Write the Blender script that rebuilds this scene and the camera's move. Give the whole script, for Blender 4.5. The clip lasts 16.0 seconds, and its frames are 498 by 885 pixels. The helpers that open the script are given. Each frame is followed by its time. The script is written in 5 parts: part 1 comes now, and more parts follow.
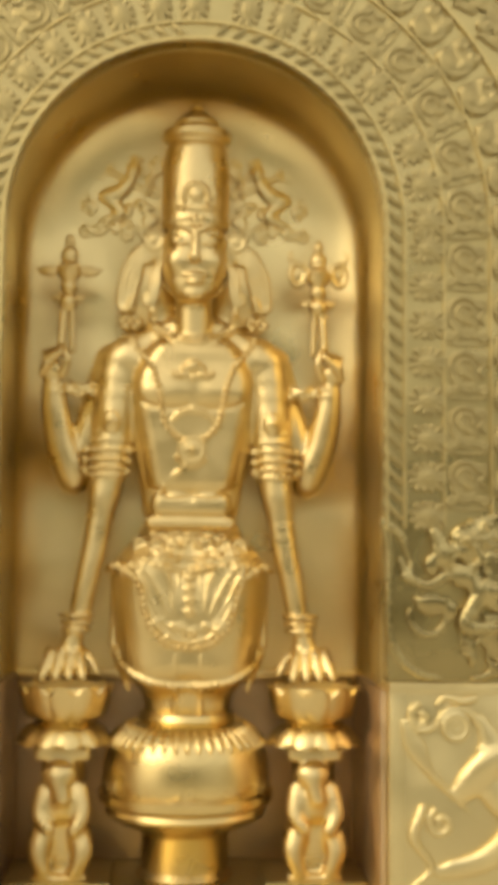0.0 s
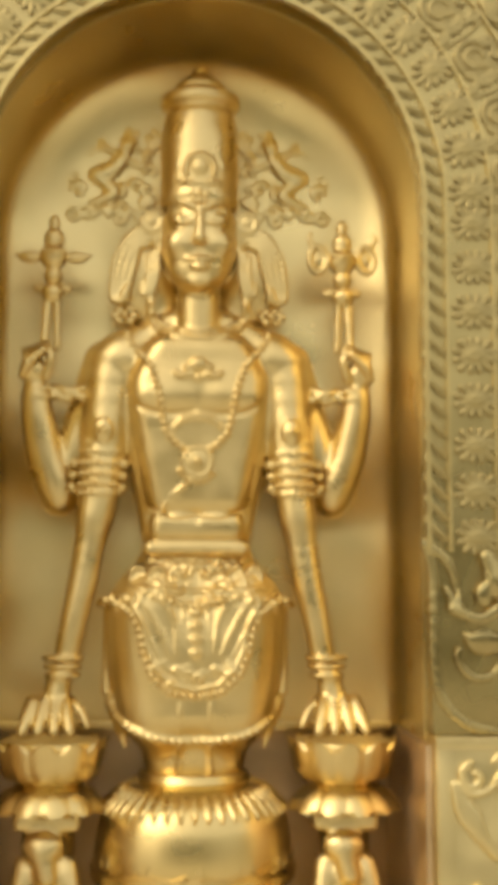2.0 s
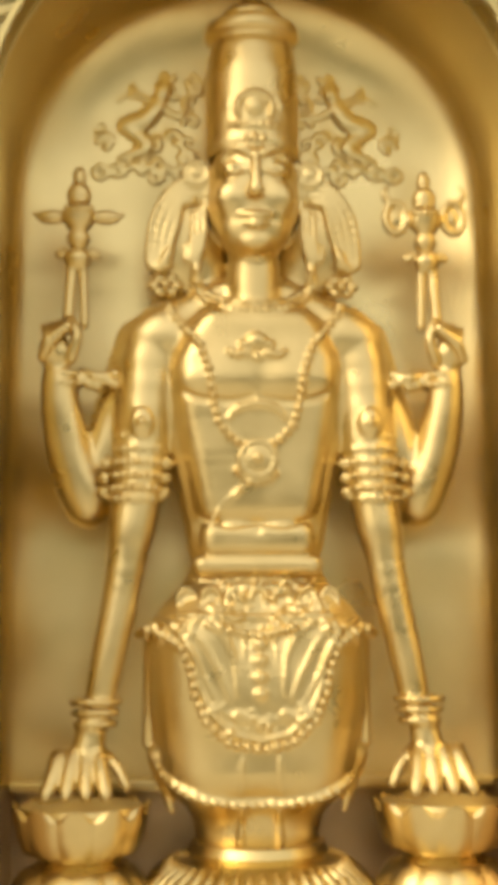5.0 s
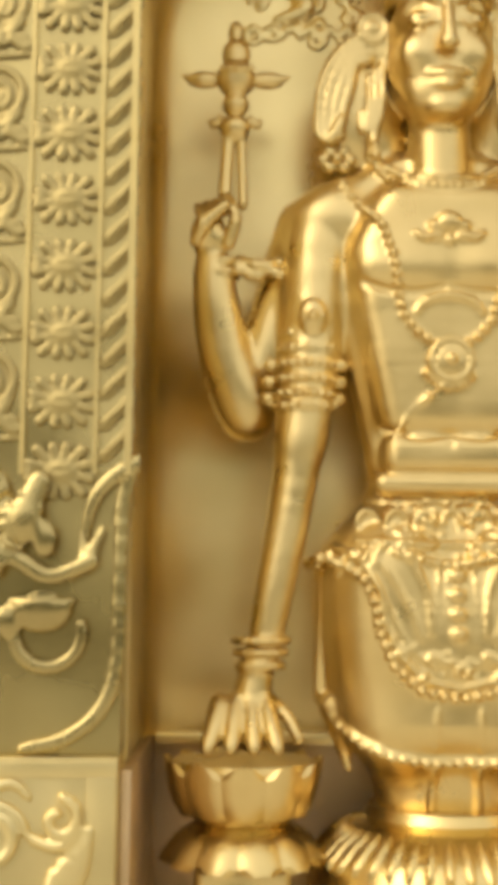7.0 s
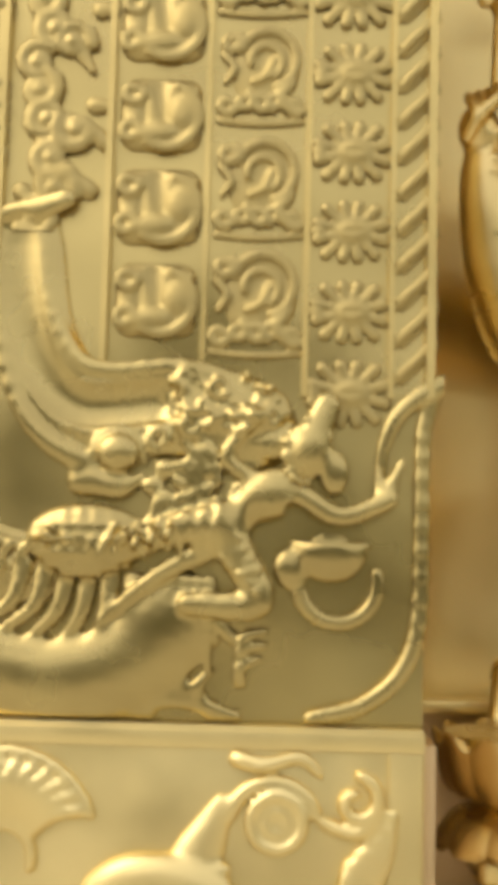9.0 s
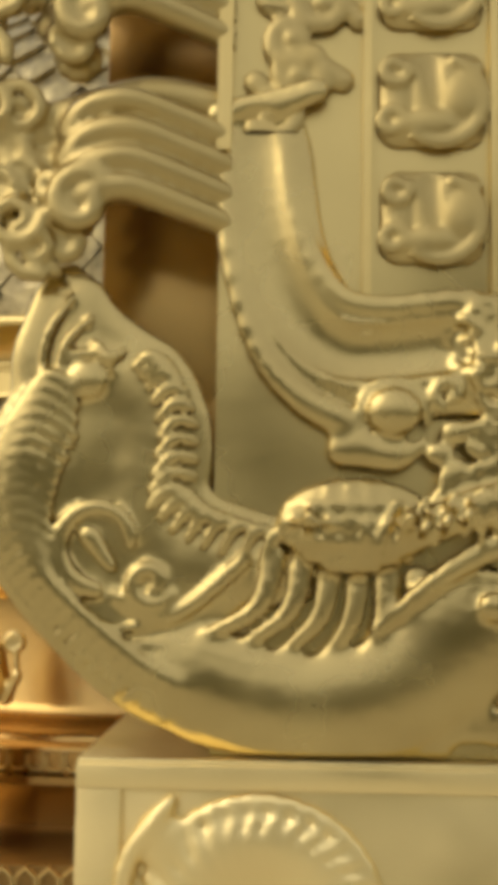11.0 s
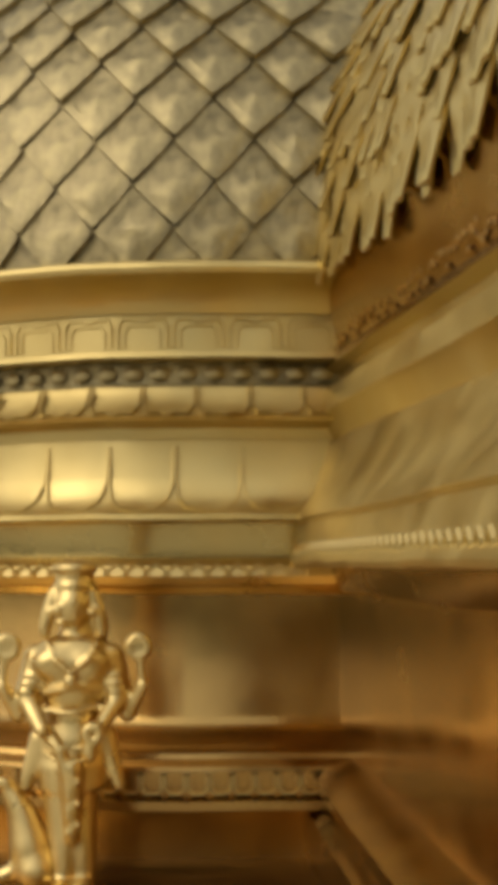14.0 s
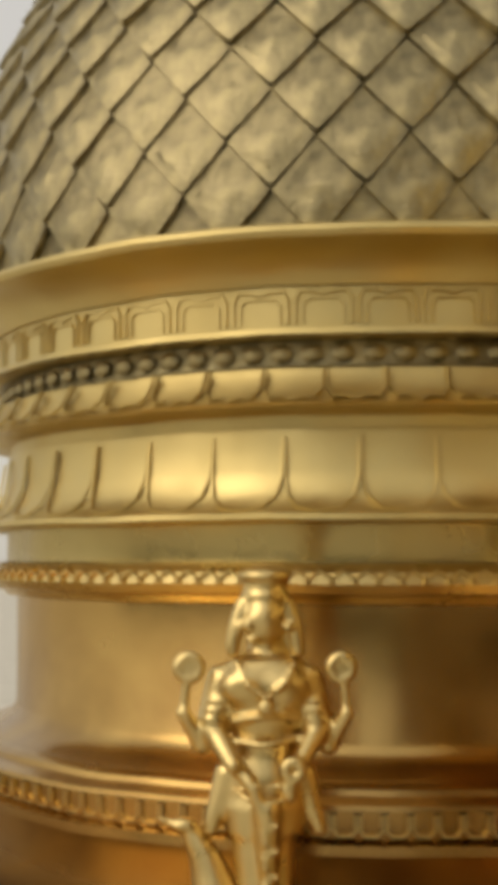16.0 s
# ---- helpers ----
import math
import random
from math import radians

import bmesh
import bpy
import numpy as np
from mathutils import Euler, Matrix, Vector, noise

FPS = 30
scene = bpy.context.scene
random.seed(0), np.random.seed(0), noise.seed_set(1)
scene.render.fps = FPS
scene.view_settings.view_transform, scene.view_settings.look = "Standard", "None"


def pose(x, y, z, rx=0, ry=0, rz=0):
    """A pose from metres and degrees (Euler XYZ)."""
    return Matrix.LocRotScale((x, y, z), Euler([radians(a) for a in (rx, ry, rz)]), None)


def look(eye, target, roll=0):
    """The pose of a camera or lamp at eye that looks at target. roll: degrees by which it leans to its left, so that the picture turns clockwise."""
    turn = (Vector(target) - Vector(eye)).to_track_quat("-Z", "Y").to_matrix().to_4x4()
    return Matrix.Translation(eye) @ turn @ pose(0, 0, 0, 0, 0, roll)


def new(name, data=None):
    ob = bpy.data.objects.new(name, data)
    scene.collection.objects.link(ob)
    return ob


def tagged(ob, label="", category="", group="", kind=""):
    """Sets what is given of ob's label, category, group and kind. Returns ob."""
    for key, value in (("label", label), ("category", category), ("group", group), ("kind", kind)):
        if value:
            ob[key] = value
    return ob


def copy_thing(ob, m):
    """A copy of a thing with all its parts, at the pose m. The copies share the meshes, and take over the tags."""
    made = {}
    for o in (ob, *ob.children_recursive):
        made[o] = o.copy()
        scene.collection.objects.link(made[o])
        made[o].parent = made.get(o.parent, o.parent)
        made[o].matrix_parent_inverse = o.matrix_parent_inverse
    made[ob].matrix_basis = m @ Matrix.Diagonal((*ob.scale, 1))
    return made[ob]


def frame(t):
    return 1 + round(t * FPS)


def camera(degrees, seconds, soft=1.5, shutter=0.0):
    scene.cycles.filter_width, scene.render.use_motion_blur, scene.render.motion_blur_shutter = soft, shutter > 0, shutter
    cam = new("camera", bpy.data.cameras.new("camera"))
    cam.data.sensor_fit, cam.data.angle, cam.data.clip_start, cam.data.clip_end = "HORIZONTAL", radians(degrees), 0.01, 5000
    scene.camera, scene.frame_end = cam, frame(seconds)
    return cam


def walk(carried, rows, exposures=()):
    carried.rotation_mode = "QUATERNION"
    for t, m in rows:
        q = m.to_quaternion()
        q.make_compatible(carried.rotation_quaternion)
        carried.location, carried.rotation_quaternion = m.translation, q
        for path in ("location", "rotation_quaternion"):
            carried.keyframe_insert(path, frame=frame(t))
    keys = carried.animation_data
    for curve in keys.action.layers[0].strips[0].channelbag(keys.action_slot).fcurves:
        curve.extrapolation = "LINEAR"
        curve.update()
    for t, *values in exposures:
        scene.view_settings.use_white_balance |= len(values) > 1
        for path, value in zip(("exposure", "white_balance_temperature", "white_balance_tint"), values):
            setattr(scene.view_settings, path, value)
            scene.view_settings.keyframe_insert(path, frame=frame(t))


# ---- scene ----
cam = camera(23.3, 16.0, soft=12.0)
METRES, EYE, TILT, LEAN, TURN = 3.0, 1.5, 5.5, -0.7, -3.5
ROWS = [
    (0.0, 0.0, 0.0, 0.0, 0.0, 0.0, -0.0),
    (0.5, -0.0021, 0.0378, -0.007, -0.23, 0.52, 0.15),
    (1.0, -0.0033, 0.0777, -0.011, -0.22, 0.94, 0.3),
    (1.5, -0.0051, 0.1055, -0.0126, -0.16, 1.29, 0.37),
    (2.0, -0.0072, 0.1358, -0.0164, 0.21, 1.69, 0.5),
    (2.5, -0.0101, 0.1602, -0.0214, 0.42, 2.07, 0.59),
    (3.0, -0.0157, 0.1802, -0.0245, 0.49, 2.4, 0.71),
    (5.5, -0.0605, 0.3072, -0.043, -0.04, 3.75, 1.17),
    (6.0, -0.0742, 0.3332, -0.0494, 0.88, 3.19, 0.94),
    (6.5, -0.0907, 0.3567, -0.0557, 1.78, 2.59, 0.67),
    (7.0, -0.1088, 0.3744, -0.0589, 2.83, 1.76, 0.52),
    (7.5, -0.1364, 0.3926, -0.0625, 3.92, 0.85, 0.17),
    (8.0, -0.1663, 0.414, -0.066, 4.66, 0.16, -0.21),
    (8.5, -0.1877, 0.4268, -0.0687, 4.83, 0.02, -0.32),
    (11.0, -0.2975, 0.527, -0.0893, 4.69, 1.18, 0.24),
    (11.5, -0.3257, 0.5486, -0.0915, 4.17, 1.22, 0.3),
    (12.0, -0.3574, 0.5692, -0.094, 3.42, 1.06, 0.38),
    (12.5, -0.3832, 0.5842, -0.0922, 2.68, 0.83, 0.29),
    (13.0, -0.406, 0.599, -0.0901, 1.93, 0.57, 0.41),
    (13.5, -0.4336, 0.6216, -0.0899, 1.18, 0.33, 0.68),
    (14.0, -0.4592, 0.6517, -0.0932, 0.87, 0.12, 0.98),
    (14.5, -0.4805, 0.6765, -0.0943, 1.0, 0.09, 1.01),
    (15.0, -0.5056, 0.7075, -0.093, 1.68, 0.12, 1.05),
    (15.5, -0.5271, 0.7288, -0.0948, 2.28, 0.21, 1.08),
    (16.0, -0.5559, 0.7562, -0.0991, 2.83, 0.21, 0.94),
]
walk(cam, [(t, pose(0, 0, EYE, TILT, LEAN, TURN) @ pose(METRES * x, METRES * y, METRES * z, 90 + pitch, roll, yaw)) for t, x, y, z, yaw, pitch, roll in ROWS],
     exposures=[(0, 0.12), (3, 0.16), (5.5, 0.28), (8.5, 0.28), (11, -0.12), (13, -0.36), (16, -0.46)])

AXIS, FRONT, PLINTH = 0.035, 2.58, 1.241
# world, sun and sky
world = bpy.data.worlds.new("sky")
scene.world = world
world.use_nodes = True
wn = world.node_tree
sky = wn.nodes.new("ShaderNodeTexSky")
sky.sky_type, sky.sun_disc = "NISHITA", False
sky.sun_elevation, sky.sun_rotation = radians(40), radians(236)
sky.dust_density, sky.air_density, sky.ozone_density = 5.0, 1.0, 1.0
veil = wn.nodes.new("ShaderNodeMix")
veil.data_type = "RGBA"
veil.inputs["Factor"].default_value = 0.75
veil.inputs["B"].default_value = (5.3, 4.9, 4.2, 1)
wn.links.new(sky.outputs[0], veil.inputs["A"])
wn.links.new(veil.outputs["Result"], wn.nodes["Background"].inputs[0])
wn.nodes["Background"].inputs[1].default_value = 0.20
sun = new("sun", bpy.data.lights.new("sun", "SUN"))
sun.data.energy, sun.data.angle, sun.data.color = 0.65, radians(45), (1.0, 0.94, 0.82)
sun.matrix_world = look((-3.7, -2.5, 3.75), (0, 0, 0))


# ---- materials ----
def gold(name, colour, dark, rough, bump=0.15, scale=30.0, stain=0.5, metal=1.0, wave=0.0):
    """Beaten gold sheet: two scales of tone, uneven gloss and a hammered relief."""
    m = bpy.data.materials.new(name)
    m.use_nodes = True
    n, l = m.node_tree.nodes, m.node_tree.links
    b = n["Principled BSDF"]
    co = n.new("ShaderNodeTexCoord")
    big, small, grain = (n.new("ShaderNodeTexNoise") for _ in range(3))
    for t, s, d in ((big, 3.5, 5), (small, scale, 4), (grain, scale * 6, 2)):
        t.inputs["Scale"].default_value, t.inputs["Detail"].default_value = s, d
        l.new(co.outputs["Object"], t.inputs["Vector"])
    ramp = n.new("ShaderNodeValToRGB")
    ramp.color_ramp.elements[0].position, ramp.color_ramp.elements[1].position = 0.36, 0.62
    ramp.color_ramp.elements[0].color = (*[c * (1 - stain) + d * stain for c, d in zip(colour, dark)], 1)
    ramp.color_ramp.elements[1].color = (*colour, 1)
    mix = n.new("ShaderNodeMath")
    mix.operation = "MULTIPLY_ADD"
    mix.inputs[1].default_value = 0.45
    l.new(small.outputs[0], mix.inputs[0])
    half = n.new("ShaderNodeMath")
    half.operation = "MULTIPLY"
    half.inputs[1].default_value = 0.55
    l.new(big.outputs[0], half.inputs[0])
    l.new(half.outputs[0], mix.inputs[2])
    l.new(mix.outputs[0], ramp.inputs[0])
    l.new(ramp.outputs[0], b.inputs["Base Color"])
    gloss = n.new("ShaderNodeMapRange")
    gloss.inputs["From Min"].default_value, gloss.inputs["From Max"].default_value = 0.3, 0.7
    gloss.inputs["To Min"].default_value, gloss.inputs["To Max"].default_value = rough * 0.75, rough * 1.3
    l.new(small.outputs[0], gloss.inputs[0])
    l.new(gloss.outputs[0], b.inputs["Roughness"])
    b.inputs["Metallic"].default_value = metal
    add = n.new("ShaderNodeMath")
    l.new(small.outputs[0], add.inputs[0])
    l.new(grain.outputs[0], add.inputs[1])
    bp = n.new("ShaderNodeBump")
    bp.inputs["Strength"].default_value, bp.inputs["Distance"].default_value = bump, 0.006
    l.new(add.outputs[0], bp.inputs["Height"])
    if wave:
        # slow dents of a sheet that was beaten by hand
        slow, dent = n.new("ShaderNodeTexNoise"), n.new("ShaderNodeBump")
        slow.inputs["Scale"].default_value, slow.inputs["Detail"].default_value = 4.0, 1.0
        l.new(co.outputs["Object"], slow.inputs["Vector"])
        dent.inputs["Strength"].default_value, dent.inputs["Distance"].default_value = wave, 0.05
        l.new(slow.outputs[0], dent.inputs["Height"])
        l.new(dent.outputs[0], bp.inputs["Normal"])
    l.new(bp.outputs[0], b.inputs["Normal"])
    return m


POLISH = gold("polished_gold", (0.82, 0.635, 0.27), (0.60, 0.43, 0.15), 0.30, 0.025, 10, 0.5)
NICHE = gold("satin_lining_gold", (0.90, 0.725, 0.34), (0.70, 0.545, 0.225), 0.34, 0.02, 6, 0.6, wave=0.35)
STATUE = gold("statue_gold", (0.820, 0.637, 0.286), (0.620, 0.439, 0.157), 0.33, 0.03, 16, 0.6)
RELIEF = gold("embossed_gold", (0.490, 0.388, 0.162), (0.345, 0.266, 0.112), 0.44, 0.06, 24, 0.6)
PALE = gold("satin_gold", (0.679, 0.537, 0.220), (0.524, 0.400, 0.159), 0.42, 0.05, 9, 0.6, wave=0.3)
# lighter copy of PALE: the plinths' bright reflection is put into the colour
PLATE = gold("lit_satin_gold", (0.84, 0.69, 0.33), (0.68, 0.54, 0.25), 0.40, 0.04, 9, 0.6, wave=0.3)
SHEET = gold("sheet_gold", (0.563, 0.450, 0.186), (0.427, 0.328, 0.131), 0.28, 0.03, 7, 0.6, wave=0.35)
DOME = gold("weathered_gold", (0.50, 0.415, 0.215), (0.14, 0.115, 0.065), 0.42, 0.34, 30, 0.95)
# polished gold darkened in colour to stand for the drum's dark reflections
DIMMED = gold("dimmed_polished_gold", (0.57, 0.375, 0.125), (0.33, 0.19, 0.06), 0.22, 0.03, 6, 0.8)
# darker, browner and rougher than the drum's gold
DECK_GOLD = gold("brown_deck_gold", (0.40, 0.25, 0.085), (0.20, 0.115, 0.04), 0.36, 0.08, 10, 0.7)
# browner than the niche lining: the recess's shade is put into the colour
RECESS_GOLD = gold("shaded_recess_gold", (0.76, 0.57, 0.33), (0.52, 0.37, 0.20), 0.45, 0.05, 9, 0.6, 1.0)
CAST = gold("cast_gold", (0.54, 0.430, 0.180), (0.37, 0.285, 0.115), 0.25, 0.04, 14, 0.7)
# unseen ground, kept pale so that it bounces light up onto the gold
GROUND = gold("pale_bounce_stone", (0.64, 0.60, 0.50), (0.52, 0.48, 0.39), 0.85, 0.4, 9, 0.7, 0.0)
# dark green for the added walls, so upright gold reflects a darker horizon
STONE = gold("dark_wall_stone", (0.25, 0.25, 0.17), (0.15, 0.16, 0.10), 0.8, 0.4, 6, 0.7, 0.0)


# ---- mesh helpers ----
def mesh_of(name, bm, mat, smooth=True):
    me = bpy.data.meshes.new(name)
    bmesh.ops.recalc_face_normals(bm, faces=bm.faces)
    bm.to_mesh(me)
    bm.free()
    me.materials.append(mat)
    if smooth:
        me.shade_smooth()
        me.set_sharp_from_angle(angle=radians(38))
    return me


def part(name, bm, mat, parent=None, label="", smooth=True):
    """One mesh object from a bmesh, under a thing or under a part."""
    ob = new(name, mesh_of(name, bm, mat, smooth) if isinstance(bm, bmesh.types.BMesh) else bm)
    ob.parent = parent
    return tagged(ob, label)


def block(bm, x0, x1, y0, y1, z0, z1, bevel=0.0):
    vs = [bm.verts.new((x, y, z)) for x in (x0, x1) for y in (y0, y1) for z in (z0, z1)]
    fs = [bm.faces.new([vs[i] for i in f]) for f in
          ((0, 1, 3, 2), (4, 6, 7, 5), (0, 4, 5, 1), (2, 3, 7, 6), (0, 2, 6, 4), (1, 5, 7, 3))]
    if bevel:
        es = {e for f in fs for e in f.edges}
        bmesh.ops.bevel(bm, geom=list(es), offset=bevel, segments=2, affect="EDGES", profile=0.6)
    return bm


def lathe(bm, profile, cx=0.0, cy=0.0, a0=0.0, a1=360.0, steps=96, wave=None):
    """Turn a profile of (radius, height) round the upright axis at cx, cy."""
    whole = abs(a1 - a0 - 360) < 1e-6
    rings = []
    for i in range(steps if whole else steps + 1):
        a = radians(a0 + (a1 - a0) * i / steps)
        rings.append([bm.verts.new((cx + r * math.cos(a), cy + r * math.sin(a), z)) for r, z in profile])
    for i in range(steps):
        p, q = rings[i], rings[(i + 1) % len(rings)]
        for k in range(len(profile) - 1):
            bm.faces.new((p[k], q[k], q[k + 1], p[k + 1]))
    return bm


# ---- solid modelling on a grid: smooth unions of rounded forms ----
class Clay:
    def __init__(self, lo, hi, step):
        self.lo, self.h = np.array(lo, float), step
        self.n = np.ceil((np.array(hi, float) - self.lo) / step).astype(int) + 1
        self.f = np.full(self.n, 0.06, np.float32)

    def _win(self, lo, hi, pad):
        a = np.clip(np.floor((np.array(lo) - pad - self.lo) / self.h).astype(int), 0, self.n - 1)
        b = np.clip(np.ceil((np.array(hi) + pad - self.lo) / self.h).astype(int) + 1, 1, self.n)
        if np.any(b <= a):
            return None, None
        g = [self.lo[i] + self.h * np.arange(a[i], b[i]) for i in range(3)]
        return tuple(slice(a[i], b[i]) for i in range(3)), (g[0][:, None, None], g[1][None, :, None], g[2][None, None, :])

    def _mix(self, win, d, k, cut):
        f = self.f[win]
        if cut:
            d = -d
            h = np.clip(0.5 - 0.5 * (f - d) / k, 0, 1)
            self.f[win] = f * (1 - h) + d * h + k * h * (1 - h)
        else:
            h = np.clip(0.5 + 0.5 * (f - d) / k, 0, 1)
            self.f[win] = f * (1 - h) + d * h - k * h * (1 - h)

    def ball(self, c, r, k=0.012, cut=False, tilt=0.0):
        """An ellipsoid with radii r at c, leaning by tilt degrees in the x-z plane."""
        r = np.array((r, r, r) if isinstance(r, (int, float)) else r, float)
        m = max(r)
        win, g = self._win(np.array(c) - m, np.array(c) + m, k + 2 * self.h)
        if win is None:
            return self
        x, y, z = (g[i] - c[i] for i in range(3))
        if tilt:
            ca, sa = math.cos(radians(tilt)), math.sin(radians(tilt))
            x, z = x * ca + z * sa, -x * sa + z * ca
        q = np.sqrt((x / r[0]) ** 2 + (y / r[1]) ** 2 + (z / r[2]) ** 2)
        q2 = np.sqrt((x / r[0] ** 2) ** 2 + (y / r[1] ** 2) ** 2 + (z / r[2] ** 2) ** 2) + 1e-9
        self._mix(win, q * (q - 1) / q2, k, cut)
        return self

    def limb(self, a, b, ra, rb, k=0.012, cut=False, flat=1.0):
        """A tapering rounded bar from a to b; flat squeezes its depth."""
        a, b = np.array(a, float), np.array(b, float)
        m = max(ra, rb)
        win, g = self._win(np.minimum(a, b) - m, np.maximum(a, b) + m, k + 2 * self.h)
        if win is None:
            return self
        s = np.array((1, 1 / flat, 1))
        d = (b - a) * s
        p = [(g[i] - a[i]) * s[i] for i in range(3)]
        t = np.clip((p[0] * d[0] + p[1] * d[1] + p[2] * d[2]) / max(float(d @ d), 1e-9), 0, 1)
        dist = np.sqrt(sum((p[i] - t * d[i]) ** 2 for i in range(3))) - (ra + (rb - ra) * t)
        self._mix(win, dist * min(1, flat), k, cut)
        return self

    def path(self, pts, r0, r1=None, k=0.008, flat=1.0, cut=False):
        r1 = r0 if r1 is None else r1
        if 2 < len(pts) < 9:
            p = [np.array(v, float) for v in pts]
            p = [2 * p[0] - p[1]] + p + [2 * p[-1] - p[-2]]
            fine = []
            for i in range(1, len(p) - 2):
                for t in (0.0, 0.25, 0.5, 0.75):
                    fine.append(0.5 * (2 * p[i] + (p[i + 1] - p[i - 1]) * t + (2 * p[i - 1] - 5 * p[i] + 4 * p[i + 1] - p[i + 2]) * t * t + (3 * p[i] - p[i - 1] - 3 * p[i + 1] + p[i + 2]) * t ** 3))
            pts = fine + [p[-2]]
        n = len(pts) - 1
        for i in range(n):
            self.limb(pts[i], pts[i + 1], r0 + (r1 - r0) * i / n, r0 + (r1 - r0) * (i + 1) / n, k, cut, flat)
        return self

    def beads(self, pts, r, gap, k=0.003):
        """A string of beads along a line of points."""
        pts = [np.array(p, float) for p in pts]
        left = 0.0
        for a, b in zip(pts, pts[1:]):
            ln = float(np.linalg.norm(b - a))
            s = left
            while s < ln:
                self.ball(tuple(a + (b - a) * s / ln), r, k)
                s += gap
            left = s - ln
        return self

    def front(self, x, z, lift=0.0, back=2.9):
        """The point of the surface that faces -y at this x and z, raised by lift."""
        i, k = (int(np.clip(round((v - self.lo[a]) / self.h), 0, self.n[a] - 1)) for v, a in ((x, 0), (z, 2)))
        col = self.f[i, :, k]
        hit = np.nonzero(col < 0)[0]
        if len(hit) == 0:
            return (x, back, z)
        j = int(hit[0])
        t = col[j - 1] / (col[j - 1] - col[j]) if j else 0.0
        return (x, float(self.lo[1] + self.h * (j - 1 + t)) - lift, z)

    def slab(self, lo, hi, r=0.004, k=0.004, cut=False):
        lo, hi = np.array(lo, float), np.array(hi, float)
        win, g = self._win(lo, hi, k + 2 * self.h)
        if win is None:
            return self
        c, e = (lo + hi) / 2, (hi - lo) / 2 - r
        q = [np.abs(g[i] - c[i]) - e[i] for i in range(3)]
        out = np.sqrt(sum(np.maximum(v, 0) ** 2 for v in q))
        self._mix(win, out + np.minimum(np.maximum(np.maximum(q[0], q[1]), q[2]), 0) - r, k, cut)
        return self

    def turned(self, cx, cy, profile, squash=1.0, k=0.006):
        """A turned body: radius by height, its depth squashed."""
        zs, rs = [p[1] for p in profile], [p[0] for p in profile]
        m = max(rs)
        win, g = self._win((cx - m, cy - m, min(zs)), (cx + m, cy + m, max(zs)), k + 2 * self.h)
        rad = np.interp(g[2], zs, rs)
        d = np.sqrt((g[0] - cx) ** 2 + ((g[1] - cy) / squash) ** 2) - rad
        d = np.maximum(d * 0.85 * min(1, squash), np.maximum(min(zs) - g[2], g[2] - max(zs)))
        self._mix(win, d, k, False)
        return self

    def mesh(self, name, mat):
        f, h = self.f, self.h
        s = f < 0
        c = np.zeros(tuple(self.n - 1), np.int8)
        tot = np.zeros((*(self.n - 1), 3), np.float32)
        cnt = np.zeros(tuple(self.n - 1), np.float32)
        cor = [(i, j, k) for i in (0, 1) for j in (0, 1) for k in (0, 1)]

        def at(a, o):
            return a[o[0]:a.shape[0] - 1 + o[0], o[1]:a.shape[1] - 1 + o[1], o[2]:a.shape[2] - 1 + o[2]]
        for o in cor:
            for ax in range(3):
                if o[ax]:
                    continue
                p = list(o)
                p[ax] = 1
                fa, fb = at(f, o), at(f, p)
                x = (fa < 0) != (fb < 0)
                t = np.where(x, fa / np.where(x, fa - fb, 1), 0)
                for b in range(3):
                    tot[..., b] += np.where(x, o[b] + (t if b == ax else 0), 0)
                cnt += x
        act = cnt > 0
        idx = np.full(act.shape, -1, np.int64)
        idx[act] = np.arange(int(act.sum()))
        v = np.argwhere(act) + tot[act] / cnt[act][:, None]
        v = self.lo + h * v
        faces = []
        for ax in range(3):
            u, w = [(1, 2), (2, 0), (0, 1)][ax]
            sl0, sl1 = [slice(None)] * 3, [slice(None)] * 3
            sl0[ax], sl1[ax] = slice(0, -1), slice(1, None)
            x = s[tuple(sl0)] != s[tuple(sl1)]
            flip = s[tuple(sl0)]
            e = np.argwhere(x)
            e = e[(e[:, u] > 0) & (e[:, w] > 0) & (e[:, u] < self.n[u] - 1) & (e[:, w] < self.n[w] - 1)]
            fl = flip[e[:, 0], e[:, 1], e[:, 2]]
            q = []
            for du, dw in ((1, 1), (0, 1), (0, 0), (1, 0)):
                o = e.copy()
                o[:, u] -= du
                o[:, w] -= dw
                q.append(idx[o[:, 0], o[:, 1], o[:, 2]])
            q = np.stack(q, 1)
            q[~fl] = q[~fl][:, ::-1]
            faces.append(q)
        faces = np.concatenate(faces)
        me = bpy.data.meshes.new(name)
        me.vertices.add(len(v))
        me.vertices.foreach_set("co", v.astype(np.float32).ravel())
        me.loops.add(len(faces) * 4)
        me.loops.foreach_set("vertex_index", faces.astype(np.int32).ravel())
        me.polygons.add(len(faces))
        me.polygons.foreach_set("loop_start", np.arange(0, len(faces) * 4, 4, dtype=np.int32))
        me.update(calc_edges=True)
        me.validate()
        me.materials.append(mat)
        me.shade_smooth()
        return me


# ---- terrace ground, and walls added out of view to darken reflections ----
for nm, lo, hi, top in (("added_wall_south", (-12, -12.4), (12, -12.0), 4.2), ("added_wall_west", (-9.4, -12.0), (-9.0, 4.0), 1.1), ("added_wall_east", (9.0, -12.0), (9.4, 4.0), 3.0)):
    bm = bmesh.new()
    block(bm, lo[0], hi[0], lo[1], hi[1], 0.0, top, 0.02)
    tagged(part(nm, bm, STONE), "plain dark wall out of view, added to dim reflections", "wall", kind="structure")
bm = bmesh.new()
block(bm, -900, 900, -900, 900, -0.4, 0.0)
